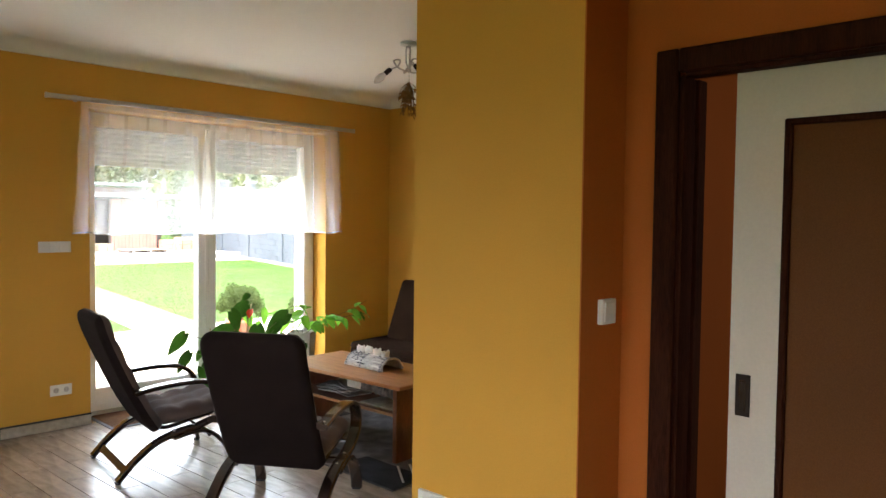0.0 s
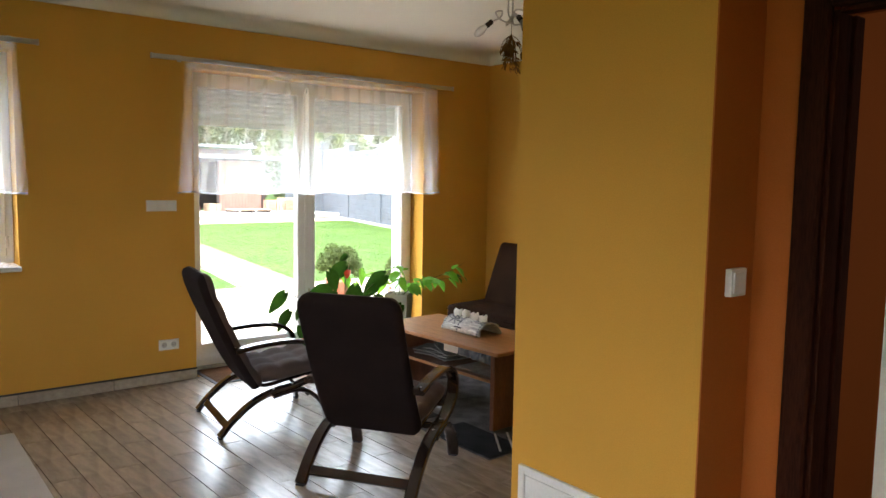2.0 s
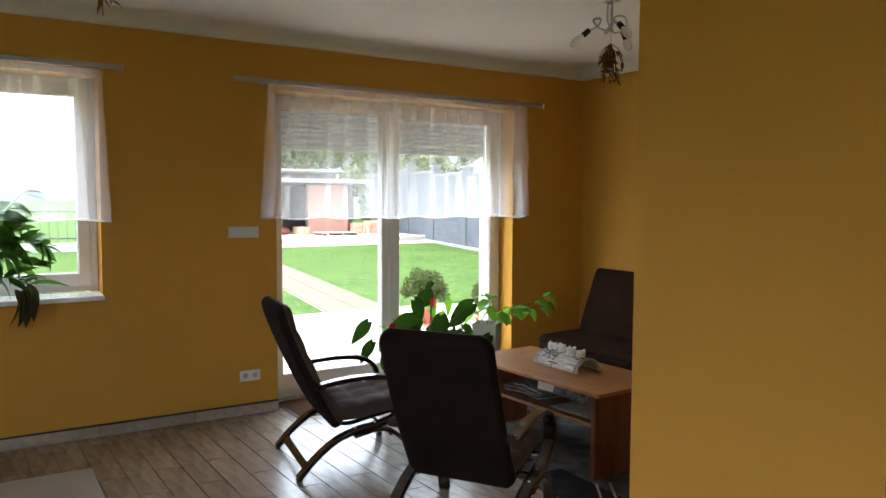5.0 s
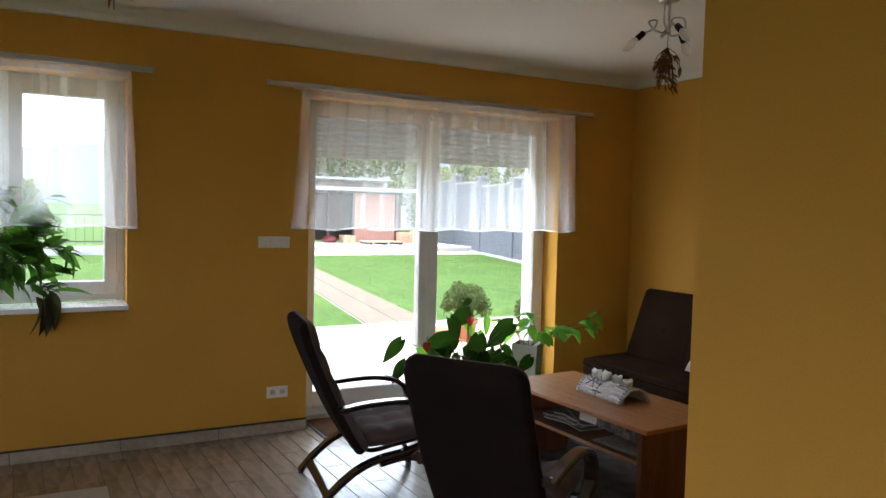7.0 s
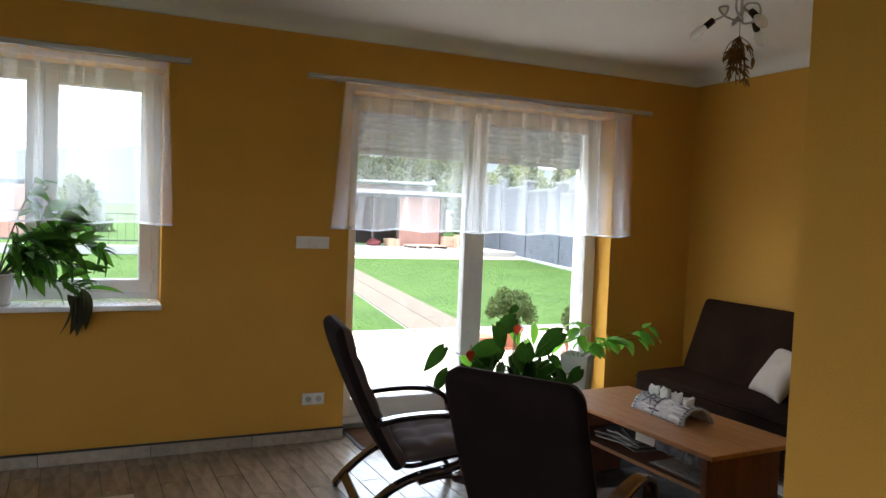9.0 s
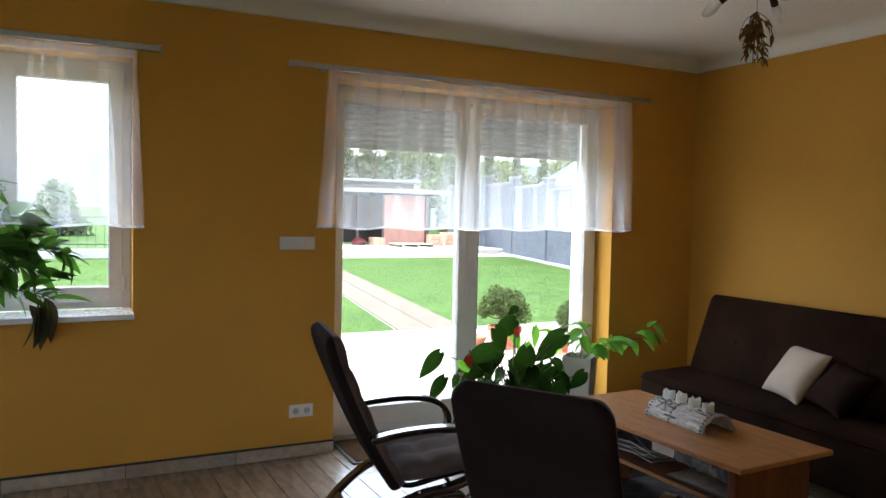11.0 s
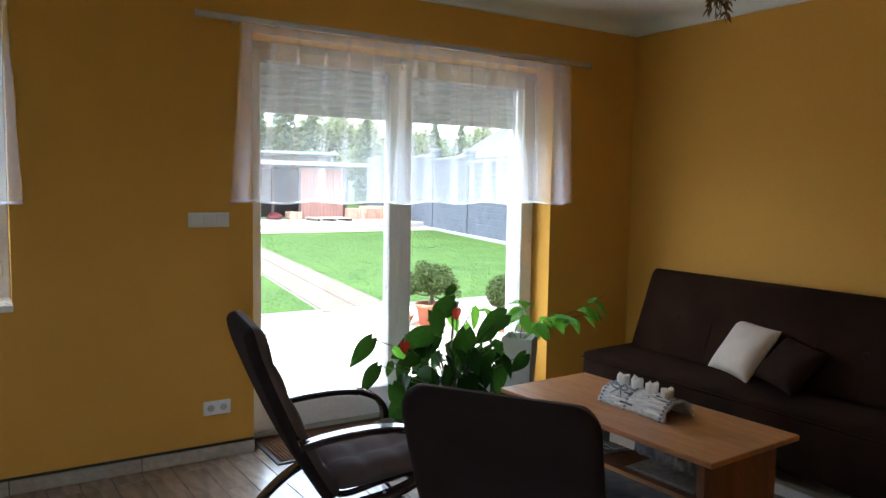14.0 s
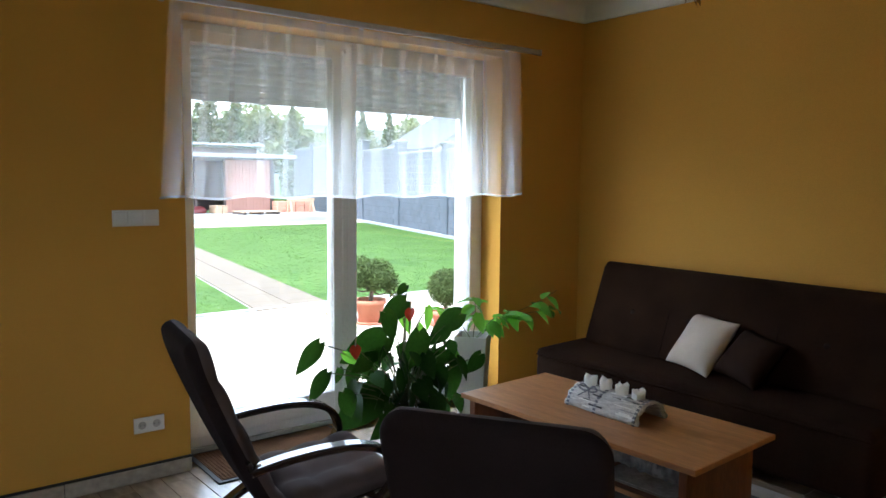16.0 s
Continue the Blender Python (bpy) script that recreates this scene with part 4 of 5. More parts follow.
scatter_cushion("cream square cushion leaning on the sofa back", (1.365, 2.615, 0.436), -36, 3, -16, 0.375, 0.375, 0.12, CLOTH_CREAM)
scatter_cushion("dark brown satin cushion slumped on the sofa seat", (1.695, 2.575, 0.436), -42, 8, -14, 0.34, 0.32, 0.12, CLOTH_BROWN)


# ---- rugs and mat ----
def rug():
    t = thing("rug", "grey patchwork rug with black blocks under the table", "rug", (1.55, 1.45, 0.0))
    part("field", boxed((0.075, -0.05, 0.0065), (2.09, 1.40, 0.011), 0.003), RUG_GREY, t)
    for x, y, sx, sy in ((0.83, -0.60, 0.58, 0.29), (0.1, -0.62, 0.5, 0.25), (0.6, 0.2, 0.5, 0.45), (-0.6, -0.1, 0.45, 0.5)):
        part("dark_block", boxed((x, y, 0.0125), (sx, sy, 0.004), 0.001), RUG_BLACK, t, "black pile block")
    # Pale strip stands in for the brightly lit floor between rug and sofa.
    part("pale_border", boxed((0.075, 0.715, 0.0065), (2.09, 0.13, 0.012), 0.003), RUG_LIGHT, t, "pale strip painted for the gleam of the floor")
    part("dark_block", boxed((-0.15, 0.49, 0.0127), (0.62, 0.30, 0.0045), 0.001), RUG_BLACK, t, "black pile block")
    for x, y, l in ((0.955, -0.535, 0.30), (0.98, -0.455, 0.30), (-0.275, 0.485, 0.23), (-0.105, 0.50, 0.33)):
        part("pale_stripe", boxed((x, y, 0.0158), (l, 0.014, 0.003), 0.001, Matrix.Rotation(radians(-36), 4, "Z")), RUG_LIGHT, t, "pale woven stripe")


rug()
cream = thing("rug", "plain cream short-pile rug on the tiled floor", "rug", (1.9, -2.26, 0.0))
part("field", boxed((0, 0, 0.006), (2.52, 1.8, 0.012), 0.004), RUG_CREAM, cream)


def doormat():
    t = thing("doormat", "brown ribbed doormat with a black rubber border", "doormat", (0.05, 0.49, 0.0))
    part("border", boxed((0, 0, 0.004), (0.48, 0.90, 0.008), 0.003), RUBBER, t, "black rubber border")
    base = part("mat_face", boxed((0, 0, 0.0085), (0.425, 0.845, 0.006), 0.001), COIR, t)
    rib = boxed((0, 0, 0.0125), (0.425, 0.011, 0.005), 0.002)
    first = part("rib", rib, COIR, base)
    first.location.y = -0.41
    for k in range(1, 42):
        place("rib", first.data, base, pose(0, -0.41 + k * 0.02, 0))


doormat()


# ---- lamps ----
def chandelier(at, rz, label):
    """Three bent arms under a ceiling rose, clear candle bulbs, and a dried bunch hung in the middle."""
    t = thing("chandelier", label, "ceiling lamp", at, rz, "ceiling lamps")
    part("ceiling_rose", lathe([(0.055, 0), (0.06, -0.008), (0.058, -0.02), (0.04, -0.026), (0.0, -0.026)], 28), STEEL, t, "", True)
    part("bolt", lathe([(0.012, -0.026), (0.012, -0.04), (0.0, -0.042)], 12), STEEL, t, "", True)
    for k in range(3):
        a = radians(120 * k)
        e, s = Vector((math.cos(a), math.sin(a), 0)), Vector((-math.sin(a), math.cos(a), 0))
        pts = [e * 0.016 + Vector((0, 0, -0.02)), e * 0.018 + Vector((0, 0, -0.14)), e * -0.01 + s * 0.03 + Vector((0, 0, -0.205)), e * 0.07 + s * 0.06 + Vector((0, 0, -0.195)),
               e * 0.105 + s * 0.03 + Vector((0, 0, -0.14)), e * 0.06 - s * 0.0 + Vector((0, 0, -0.125)), e * 0.07 - s * 0.03 + Vector((0, 0, -0.16)), e * 0.13 - s * 0.03 + Vector((0, 0, -0.19))]
        arm = part("arm", tube(pts, 0.0055, 8, steps=8), STEEL, t, "bent steel arm", True)
        d = (e * 0.75 - Vector((0, 0, 0.66))).normalized()
        m = Matrix.Translation(e * 0.125 - s * 0.03 + Vector((0, 0, -0.185))) @ d.to_track_quat("Z", "Y").to_matrix().to_4x4()
        bm = lathe([(0.009, -0.005), (0.017, 0.0), (0.018, 0.045), (0.0155, 0.05)], 18)
        bmesh.ops.transform(bm, matrix=m, verts=bm.verts)
        part("lamp_holder", bm, BRONZE, arm, "dark metal lamp holder", True)
        bm = lathe([(0.012, 0.048), (0.019, 0.062), (0.026, 0.085), (0.027, 0.105), (0.022, 0.128), (0.010, 0.146), (0.0, 0.152)], 18)
        bmesh.ops.transform(bm, matrix=m, verts=bm.verts)
        b = part("bulb", bm, BULB, arm, "clear candle bulb", True)
        b.visible_shadow = False
    return t


def dried_bunch(at, seed):
    """Dried mistletoe hung on a thread."""
    t = thing("dried_bunch", "bunch of dried brown mistletoe hanging below the lamp", "dried plant", at)
    rng = random.Random(seed)
    me = leaf_mesh("dry_leaf", 0.045, 0.016, DRY_LEAF, 0.5, "lance", 5, 0.5)
    part("thread", tube([(0, 0, 0.262), (0.001, 0, 0.0)], 0.0015, 5), STEM, t)
    for k in range(26):
        a, r, h = rng.uniform(0, 6.28), rng.uniform(0.02, 0.085), rng.uniform(-0.235, -0.08)
        tip = (r * math.cos(a), r * math.sin(a), h)
        part("stem", tube([(0, 0, 0.0), (tip[0] * 0.7, tip[1] * 0.7, h * 0.35), tip], 0.0022, 5, steps=3), DRY_LEAF, t)
        for j in range(4):
            f = rng.uniform(0.4, 1)
            place("leaf", me, t, aim((tip[0] * f, tip[1] * f, h * f), math.degrees(a) + rng.uniform(-80, 80), rng.uniform(-80, 0), rng.uniform(-90, 90), rng.uniform(0.7, 1.3)))


LAMP_A, LAMP_B = (2.0, 1.42, CEIL - 0.0005), (2.13, -1.445, CEIL - 0.0005)
chandelier(LAMP_A, 232, "steel three-arm ceiling lamp with bent arms and clear bulbs")
dried_bunch((1.985, 1.44, CEIL - 0.272), 1)
chandelier(LAMP_B, 70, "steel three-arm ceiling lamp with bent arms and clear bulbs")
dried_bunch((2.13, -1.445, CEIL - 0.272), 2)


# ---- house plants ----
def anthurium():
    t = thing("anthurium", "potted anthurium with dark heart-shaped leaves and red blooms", "potted plant", (0.40, 1.12, 0.0))
    part("pot", lathe([(0.085, 0.0), (0.10, 0.02), (0.125, 0.2), (0.13, 0.21), (0.12, 0.212), (0.115, 0.19), (0.0, 0.185)], 28), CERAMIC, t, "white ceramic pot", True)
    part("soil", lathe([(0.0, 0.17), (0.112, 0.186), (0.05, 0.194), (0.0, 0.192)], 20), SOIL, t)
    big = leaf_mesh("heart_leaf", 0.26, 0.19, LEAF_DARK, 0.3, "heart", 9)
    mid = leaf_mesh("heart_leaf", 0.19, 0.14, LEAF_DARK, 0.3, "heart", 8)
    pale = leaf_mesh("heart_leaf", 0.20, 0.10, LEAF_LIGHT, 0.2, "heart", 8)
    spathe = leaf_mesh("spathe", 0.075, 0.062, RED_BLOOM, 0.2, "heart", 7)
    rng = random.Random(12)
    # (y, z) of the stalk's end, the way the blade hangs (degrees from +y towards +z) and its length
    blades = ((-0.52, 0.67, -135, 0.19), (-0.55, 0.54, -127, 0.17), (-0.43, 0.53, -90, 0.09), (-0.23, 0.84, -61, 0.18), (-0.02, 0.87, -148, 0.18), (0.0, 0.82, -76, 0.16),
              (0.09, 0.83, -75, 0.15), (0.09, 0.71, -72, 0.16), (0.30, 0.78, -152, 0.19), (0.27, 0.69, -145, 0.15), (-0.11, 0.66, -158, 0.27), (0.02, 0.70, -98, 0.22),
              (-0.43, 0.62, -41, 0.11), (-0.30, 0.52, -114, 0.13), (-0.46, 0.42, -66, 0.16), (-0.16, 0.36, -148, 0.31), (-0.16, 0.24, -156, 0.17), (0.30, 0.44, -75, 0.23),
              (0.38, 0.51, -69, 0.17), (0.5, 0.50, -137, 0.14), (0.29, 0.54, -136, 0.15), (0.11, 0.50, -73, 0.17), (-0.08, 0.49, -75, 0.16), (0.02, 0.95, -147, 0.08))
    for k, (y, z, way, size) in enumerate(blades):
        x = 0.04 + 0.22 * ((k * 0.618) % 1 - 0.5)
        d = Vector((rng.uniform(-0.15, 0.3), math.cos(radians(way)), math.sin(radians(way)))).normalized()
        face = Vector((0.8, rng.uniform(-0.7, 0.3), rng.uniform(0.2, 0.8)))
        side = d.cross(face).normalized()
        up = side.cross(d)
        m = Matrix((side, d, up)).transposed().to_4x4()
        part("stalk", tube([(0.03 * math.cos(k), 0.03 * math.sin(k), 0.18), (x * 0.5, y * 0.45 + 0.03 * math.sin(k * 3), 0.18 + (z - 0.18) * 0.7), (x, y, z)], 0.0034, 5, steps=4), STEM, t)
        place("leaf", pale if k in (5, 6, 7, 12, 18) else big, t, Matrix.Translation((x, y, z)) @ m @ Matrix.Diagonal((0.66 if k < 2 else 0.9, 1, 1, 1)) @ Matrix.Scale(size * 1.08 / (0.2 if k in (5, 6, 7, 12, 18) else 0.26), 4))
    for k in range(64):
        a = 360 * k * 0.381966
        reach, z = 0.06 + 0.33 * rng.random() ** 0.7, rng.uniform(0.24, 0.64)
        tip = (reach * math.cos(radians(a)) * 0.5, reach * math.sin(radians(a)), z)
        part("stalk", tube([(0.05 * math.cos(k), 0.05 * math.sin(k), 0.18), (tip[0] * 0.45, tip[1] * 0.5, 0.18 + (z - 0.18) * 0.7), tip], 0.0034, 5, steps=3), STEM, t)
        place("leaf", mid, t, aim(tip, a + rng.uniform(-60, 60), rng.uniform(-80, -10), rng.uniform(-60, 60), rng.uniform(0.5, 0.85)))
    for x, y, z, yaw in ((0.12, -0.41, 0.675, -30), (0.12, -0.05, 0.84, -50)):
        part("stalk", tube([(0, 0, 0.18), (x * 0.5, y * 0.5, z * 0.7), (x, y, z)], 0.003, 5, steps=3), STEM, t)
        bloom = place("bloom", spathe, t, aim((x, y, z), yaw, -50, 10))
        tagged(bloom, "red waxy bloom")
        part("spike", tube([(x, y, z), (x + 0.005, y, z + 0.045)], 0.004, 6, steps=2), PLANK, t, "pale flower spike")


def planter_plant():
    t = thing("potted_vine", "leafy vine in a tall cream square planter", "potted plant", (0.235, 1.77, 0.0), 0)
    bm = bmesh.new()
    for (z, s) in ((0.0, 0.078), (0.56, 0.106)):
        for a, b in ((-1, -1), (1, -1), (1, 1), (-1, 1)):
            bm.verts.new((a * s, b * s, z))
    bm.verts.ensure_lookup_table()
    v = bm.verts
    for k in range(4):
        bm.faces.new((v[k], v[(k + 1) % 4], v[4 + (k + 1) % 4], v[4 + k]))
    bm.faces.new((v[3], v[2], v[1], v[0]))
    inner = [bm.verts.new((q.co.x * 0.9, q.co.y * 0.9, 0.56)) for q in v[4:8]]
    deep = [bm.verts.new((a * 0.09, b * 0.09, 0.5)) for a, b in ((-1, -1), (1, -1), (1, 1), (-1, 1))]
    bm.verts.ensure_lookup_table()
    for k in range(4):
        j = (k + 1) % 4
        bm.faces.new((bm.verts[4 + k], bm.verts[4 + j], inner[j], inner[k]))
        bm.faces.new((inner[k], inner[j], deep[j], deep[k]))
    bm.faces.new(deep)
    bmesh.ops.rotate(bm, verts=bm.verts, cent=(0, 0, 0), matrix=Matrix.Rotation(radians(40), 3, "Z"))
    bmesh.ops.bevel(bm, geom=[e for e in bm.edges], offset=0.004, segments=1, affect="EDGES")
    part("planter", bm, PLANTER, t, "tall tapered cream planter")
    part("soil", boxed((0, 0, 0.506), (0.176, 0.176, 0.02), 0.004, Matrix.Rotation(radians(40), 4, "Z")), SOIL, t)
    me = leaf_mesh("vine_leaf", 0.14, 0.072, LEAF_LIGHT, 0.3, "lance", 7, 0.25)
    rng = random.Random(21)
    vines = [((-0.02, 0.22, 0.62), (0.02, 0.5, 0.70), (0.08, 0.70, 0.80)), ((0.0, 0.22, 0.62), (0.02, 0.45, 0.65), (0.1, 0.66, 0.68)), ((-0.04, -0.10, 0.66), (-0.06, -0.18, 0.72), (-0.06, -0.26, 0.74)),
             ((0.0, 0.02, 0.68), (0.02, 0.0, 0.76), (0.05, -0.04, 0.81)), ((0.04, 0.12, 0.64), (0.08, 0.2, 0.68), (0.12, 0.28, 0.66))]
    for pts in vines:
        path = [(0, 0, 0.51), *pts]
        part("stem", tube(path, 0.0035, 5, steps=4, taper=0.0015), STEM, t)
        line = smooth_path(path, 5)[4:]
        for i, q in enumerate(line):
            for s in (-1, 1):
                d = Vector(pts[-1]) - Vector(pts[0])
                yaw = math.degrees(math.atan2(d.y, d.x)) + s * rng.uniform(20, 100)
                if rng.random() < 0.35:
                    continue
                place("leaf", me, t, aim(tuple(q), yaw, rng.uniform(-45, 35), rng.uniform(-40, 40), rng.uniform(0.6, 1.1)))


def sill_plant():
    t = thing("sill_plant", "bushy long-leaved plant in a white pot on the window sill", "potted plant", (-0.03, -2.08, 0.962))
    part("pot", lathe([(0.062, 0), (0.07, 0.01), (0.09, 0.17), (0.094, 0.18), (0.086, 0.182), (0.08, 0.16), (0, 0.155)], 26), CERAMIC, t, "white ribbed pot", True)
    part("soil", lathe([(0, 0.14), (0.079, 0.157), (0.03, 0.163), (0, 0.162)], 18), SOIL, t)
    long_ = leaf_mesh("long_leaf", 0.20, 0.05, LEAF_LONG, 0.35, "lance", 8, 0.3)
    wide = leaf_mesh("long_leaf", 0.17, 0.07, LEAF_LONG, 0.45, "lance", 8, 0.3)
    old = leaf_mesh("old_leaf", 0.22, 0.075, LEAF_DULL, 0.3, "lance", 8, 0.4)
    rng = random.Random(33)
    canes = [((0.03, 0.1, 0.2), (0.07, 0.24, 0.27), (0.1, 0.36, 0.40)), ((0.02, 0.1, 0.3), (0.02, 0.2, 0.45), (0.03, 0.27, 0.62)), ((0.02, 0.12, 0.28), (0.05, 0.28, 0.42), (0.05, 0.38, 0.56)),
             ((0.05, 0.18, 0.17), (0.1, 0.34, 0.14), (0.14, 0.45, 0.10)), ((0.06, 0.2, 0.3), (0.08, 0.4, 0.36), (0.09, 0.54, 0.33)), ((0.05, -0.1, 0.25), (0.08, -0.25, 0.35), (0.1, -0.38, 0.45)),
             ((0.05, 0.05, 0.28), (0.12, 0.1, 0.36), (0.16, 0.22, 0.45)), ((0.05, 0.15, 0.24), (0.1, 0.32, 0.27), (0.13, 0.46, 0.22)), ((0.04, 0.12, 0.3), (0.07, 0.3, 0.42), (0.09, 0.42, 0.44)),
             ((0.08, 0.0, 0.25), (0.14, -0.06, 0.32), (0.18, -0.16, 0.36)), ((0.04, 0.15, 0.32), (0.03, 0.3, 0.5), (0.04, 0.42, 0.66)), ((0.03, 0.05, 0.35), (0.03, 0.12, 0.55), (0.03, 0.2, 0.75))]
    for c, pts in enumerate(canes):
        path = [(0, 0, 0.15), *pts]
        part("cane", tube(path, 0.006, 6, steps=4, taper=0.003), STEM, t)
        line = smooth_path(path, 5)[5:]
        for i, q in enumerate(line):
            for s in range(2):
                if rng.random() < 0.34:
                    continue
                yaw = (75 + rng.uniform(-75, 75)) if c not in (5, 9) else -90 + rng.uniform(-80, 80)
                place("leaf", long_ if (i + s) % 3 else wide, t, aim(tuple(q), yaw, rng.uniform(-65, 45), rng.uniform(-70, 70), rng.uniform(0.7, 1.1)))
    for k in range(7):
        place("leaf", old, t, aim((0.155 + rng.uniform(-0.01, 0.03), 0.40 + rng.uniform(-0.08, 0.05), 0.08 + rng.uniform(-0.02, 0.05)), rng.uniform(20, 160), rng.uniform(-88, -60), rng.uniform(-70, 70), rng.uniform(0.8, 1.1)))


anthurium()
planter_plant()
sill_plant()

# ---- garden ----
GZ = -0.12
bm = bmesh.new()
bmesh.ops.create_grid(bm, x_segments=60, y_segments=60, size=1.0, matrix=Matrix.Translation((-600, 0, GZ)) @ Matrix.Diagonal((600.5, 900, 1, 1)))
structure("ground", bm, LAWN, "green mown lawn", "lawn")
bm = bmesh.new()
bmesh.ops.create_grid(bm, x_segments=4, y_segments=4, size=1.0, matrix=Matrix.Translation((300.5, 0, GZ - 0.01)) @ Matrix.Diagonal((300, 900, 1, 1)))
structure("ground_behind", bm, LAWN, "ground behind the house", "ground")

terrace = structure("pavement_terrace", boxed((-2.62, 1.0, GZ - 0.03), (4.34, 14.0, 0.065)), KERB, "bed of the pale paved terrace", "terrace")
slab = boxed((0, 0, 0.017), (0.594, 0.594, 0.034), 0.005)
first = None
for i in range(7):
    for j in range(15):
        at = (-0.78 - i * 0.6 - 0.0, -3.2 + j * 0.6, GZ + 0.0015)
        if first is None:
            first = part("paving_slab", slab, PAVING, terrace)
            first.location = at
        else:
            place("paving_slab", first.data, terrace, pose(*at))
part("terrace_edge", boxed((-4.85, 1.0, GZ + 0.01), (0.07, 14.0, 0.055), 0.01), KERB, terrace)
path = structure("pavement_path", boxed((0, 0, 0), (16.5, 1.02, 0.05)), KERB, "pale garden path across the lawn", "path")
path.matrix_world = Matrix.Translation((-12.9, 4.22, GZ - 0.015)) @ Matrix.Rotation(radians(-8.5), 4, "Z")
first = None
for i in range(27):
    for j in (-1, 1):
        at = (8.0 - i * 0.6, j * 0.255, 0.0255)
        if first is None:
            first = part("paving_slab", boxed((0, 0, 0.01), (0.594, 0.5, 0.02), 0.004), PATH_SLAB, path)
            first.location = at
        else:
            place("paving_slab", first.data, path, pose(*at))
structure("pavement_yard", boxed((-21.2, 9.5, GZ), (2.0, 16.0, 0.03)), PAVING, "pale gravel strip beyond the lawn", "yard")

rng = np.random.default_rng(5)
count = 110000
gx, gy = -4.95 - 15.2 * rng.random(count) ** 1.5, -7 + 22 * rng.random(count)
along = (gx + 12.9) * math.cos(radians(8.5)) - (gy - 4.22) * math.sin(radians(8.5))
across = (gx + 12.9) * math.sin(radians(8.5)) + (gy - 4.22) * math.cos(radians(8.5))
keep = (np.abs(across) > 0.55) & (gy < 11.6 - 0.255 * (gx + 12.97))
gx, gy = gx[keep], gy[keep]
a, h = rng.random(len(gx)) * 6.283, 0.008 + 0.01 * rng.random(len(gx))
lean = rng.normal(size=(len(gx), 2)) * 0.03
w = 0.004 + 0.0005 * np.abs(gx)
v = np.stack([np.stack([gx - np.cos(a) * w, gy - np.sin(a) * w, np.full_like(gx, GZ - 0.002)], 1), np.stack([gx + np.cos(a) * w, gy + np.sin(a) * w, np.full_like(gx, GZ - 0.002)], 1),
              np.stack([gx + lean[:, 0], gy + lean[:, 1], GZ + h], 1)], 1).reshape(-1, 3)
grass = raw_mesh("grass", v.tolist(), np.arange(len(v)).reshape(-1, 3).tolist(), BLADE)
tagged(grass, "short green lawn grass", "grass", kind="stuff")


# the block wall along the garden
def garden_wall():
    t = thing("garden_wall", "dark grey split-face block wall with posts and pale coping", "garden wall", (-12.97, 12.0, GZ), 165.7)
    rng = random.Random(2)
    base = part("footing", boxed((5.0, 0.0, 0.03), (30, 0.42, 0.1), 0.01), POST_CAP, t, "pale concrete footing strip")
    block = boxed((0, 0, 0), (0.392, 0.2, 0.192), 0.012).copy()
    me = bpy.data.meshes.new("block")
    block.to_mesh(me)
    block.free()
    me.materials.append(BLOCK)
    verts, faces, made = [], [], 0
    proto = [tuple(v.co) for v in me.vertices]
    pfaces = [tuple(f.vertices) for f in me.polygons]
    panels = [(-8, 12), (-4, 12), (0, 12), (4, 13), (8, 14), (12, 15), (16, 15)]
    for x0, n in panels:
        for r in range(n):
            for k in range(10):
                x = x0 + 0.2 + k * 0.4 + (0.0 if r % 2 else 0.0) + (0.2 if r % 2 and k < 9 else 0)
                if r % 2 and k == 9:
                    continue
                at = (x, rng.uniform(-0.008, 0.008), 0.18 + r * 0.2)
                if 0 <= x0 <= 4 and made < 240:
                    place("block", me, t, pose(*at))
                    made += 1
                else:
                    o = len(verts)
                    verts += [(p[0] + at[0], p[1] + at[1], p[2] + at[2]) for p in proto]
                    faces += [tuple(i + o for i in f) for f in pfaces]
        part("core", boxed((x0 + 2, 0, 0.08 + n * 0.1), (4.0, 0.17, n * 0.2)), BLOCK, t)
        part("coping", boxed((x0 + 2, 0, 0.105 + n * 0.2), (3.62, 0.27, 0.06), 0.012), POST_CAP, t, "pale coping stone")
        part("post", boxed((x0, 0, 0.1 + n * 0.1 + 0.06), (0.4, 0.3, n * 0.2 + 0.2), 0.015), BLOCK, t, "block post")
        part("post_cap", boxed((x0, 0, 0.1 + n * 0.2 + 0.2), (0.48, 0.38, 0.07), 0.015), POST_CAP, t, "pale post cap")
    tagged(raw_mesh("far_blocks", verts, faces, BLOCK, t), kind="stuff")


garden_wall()


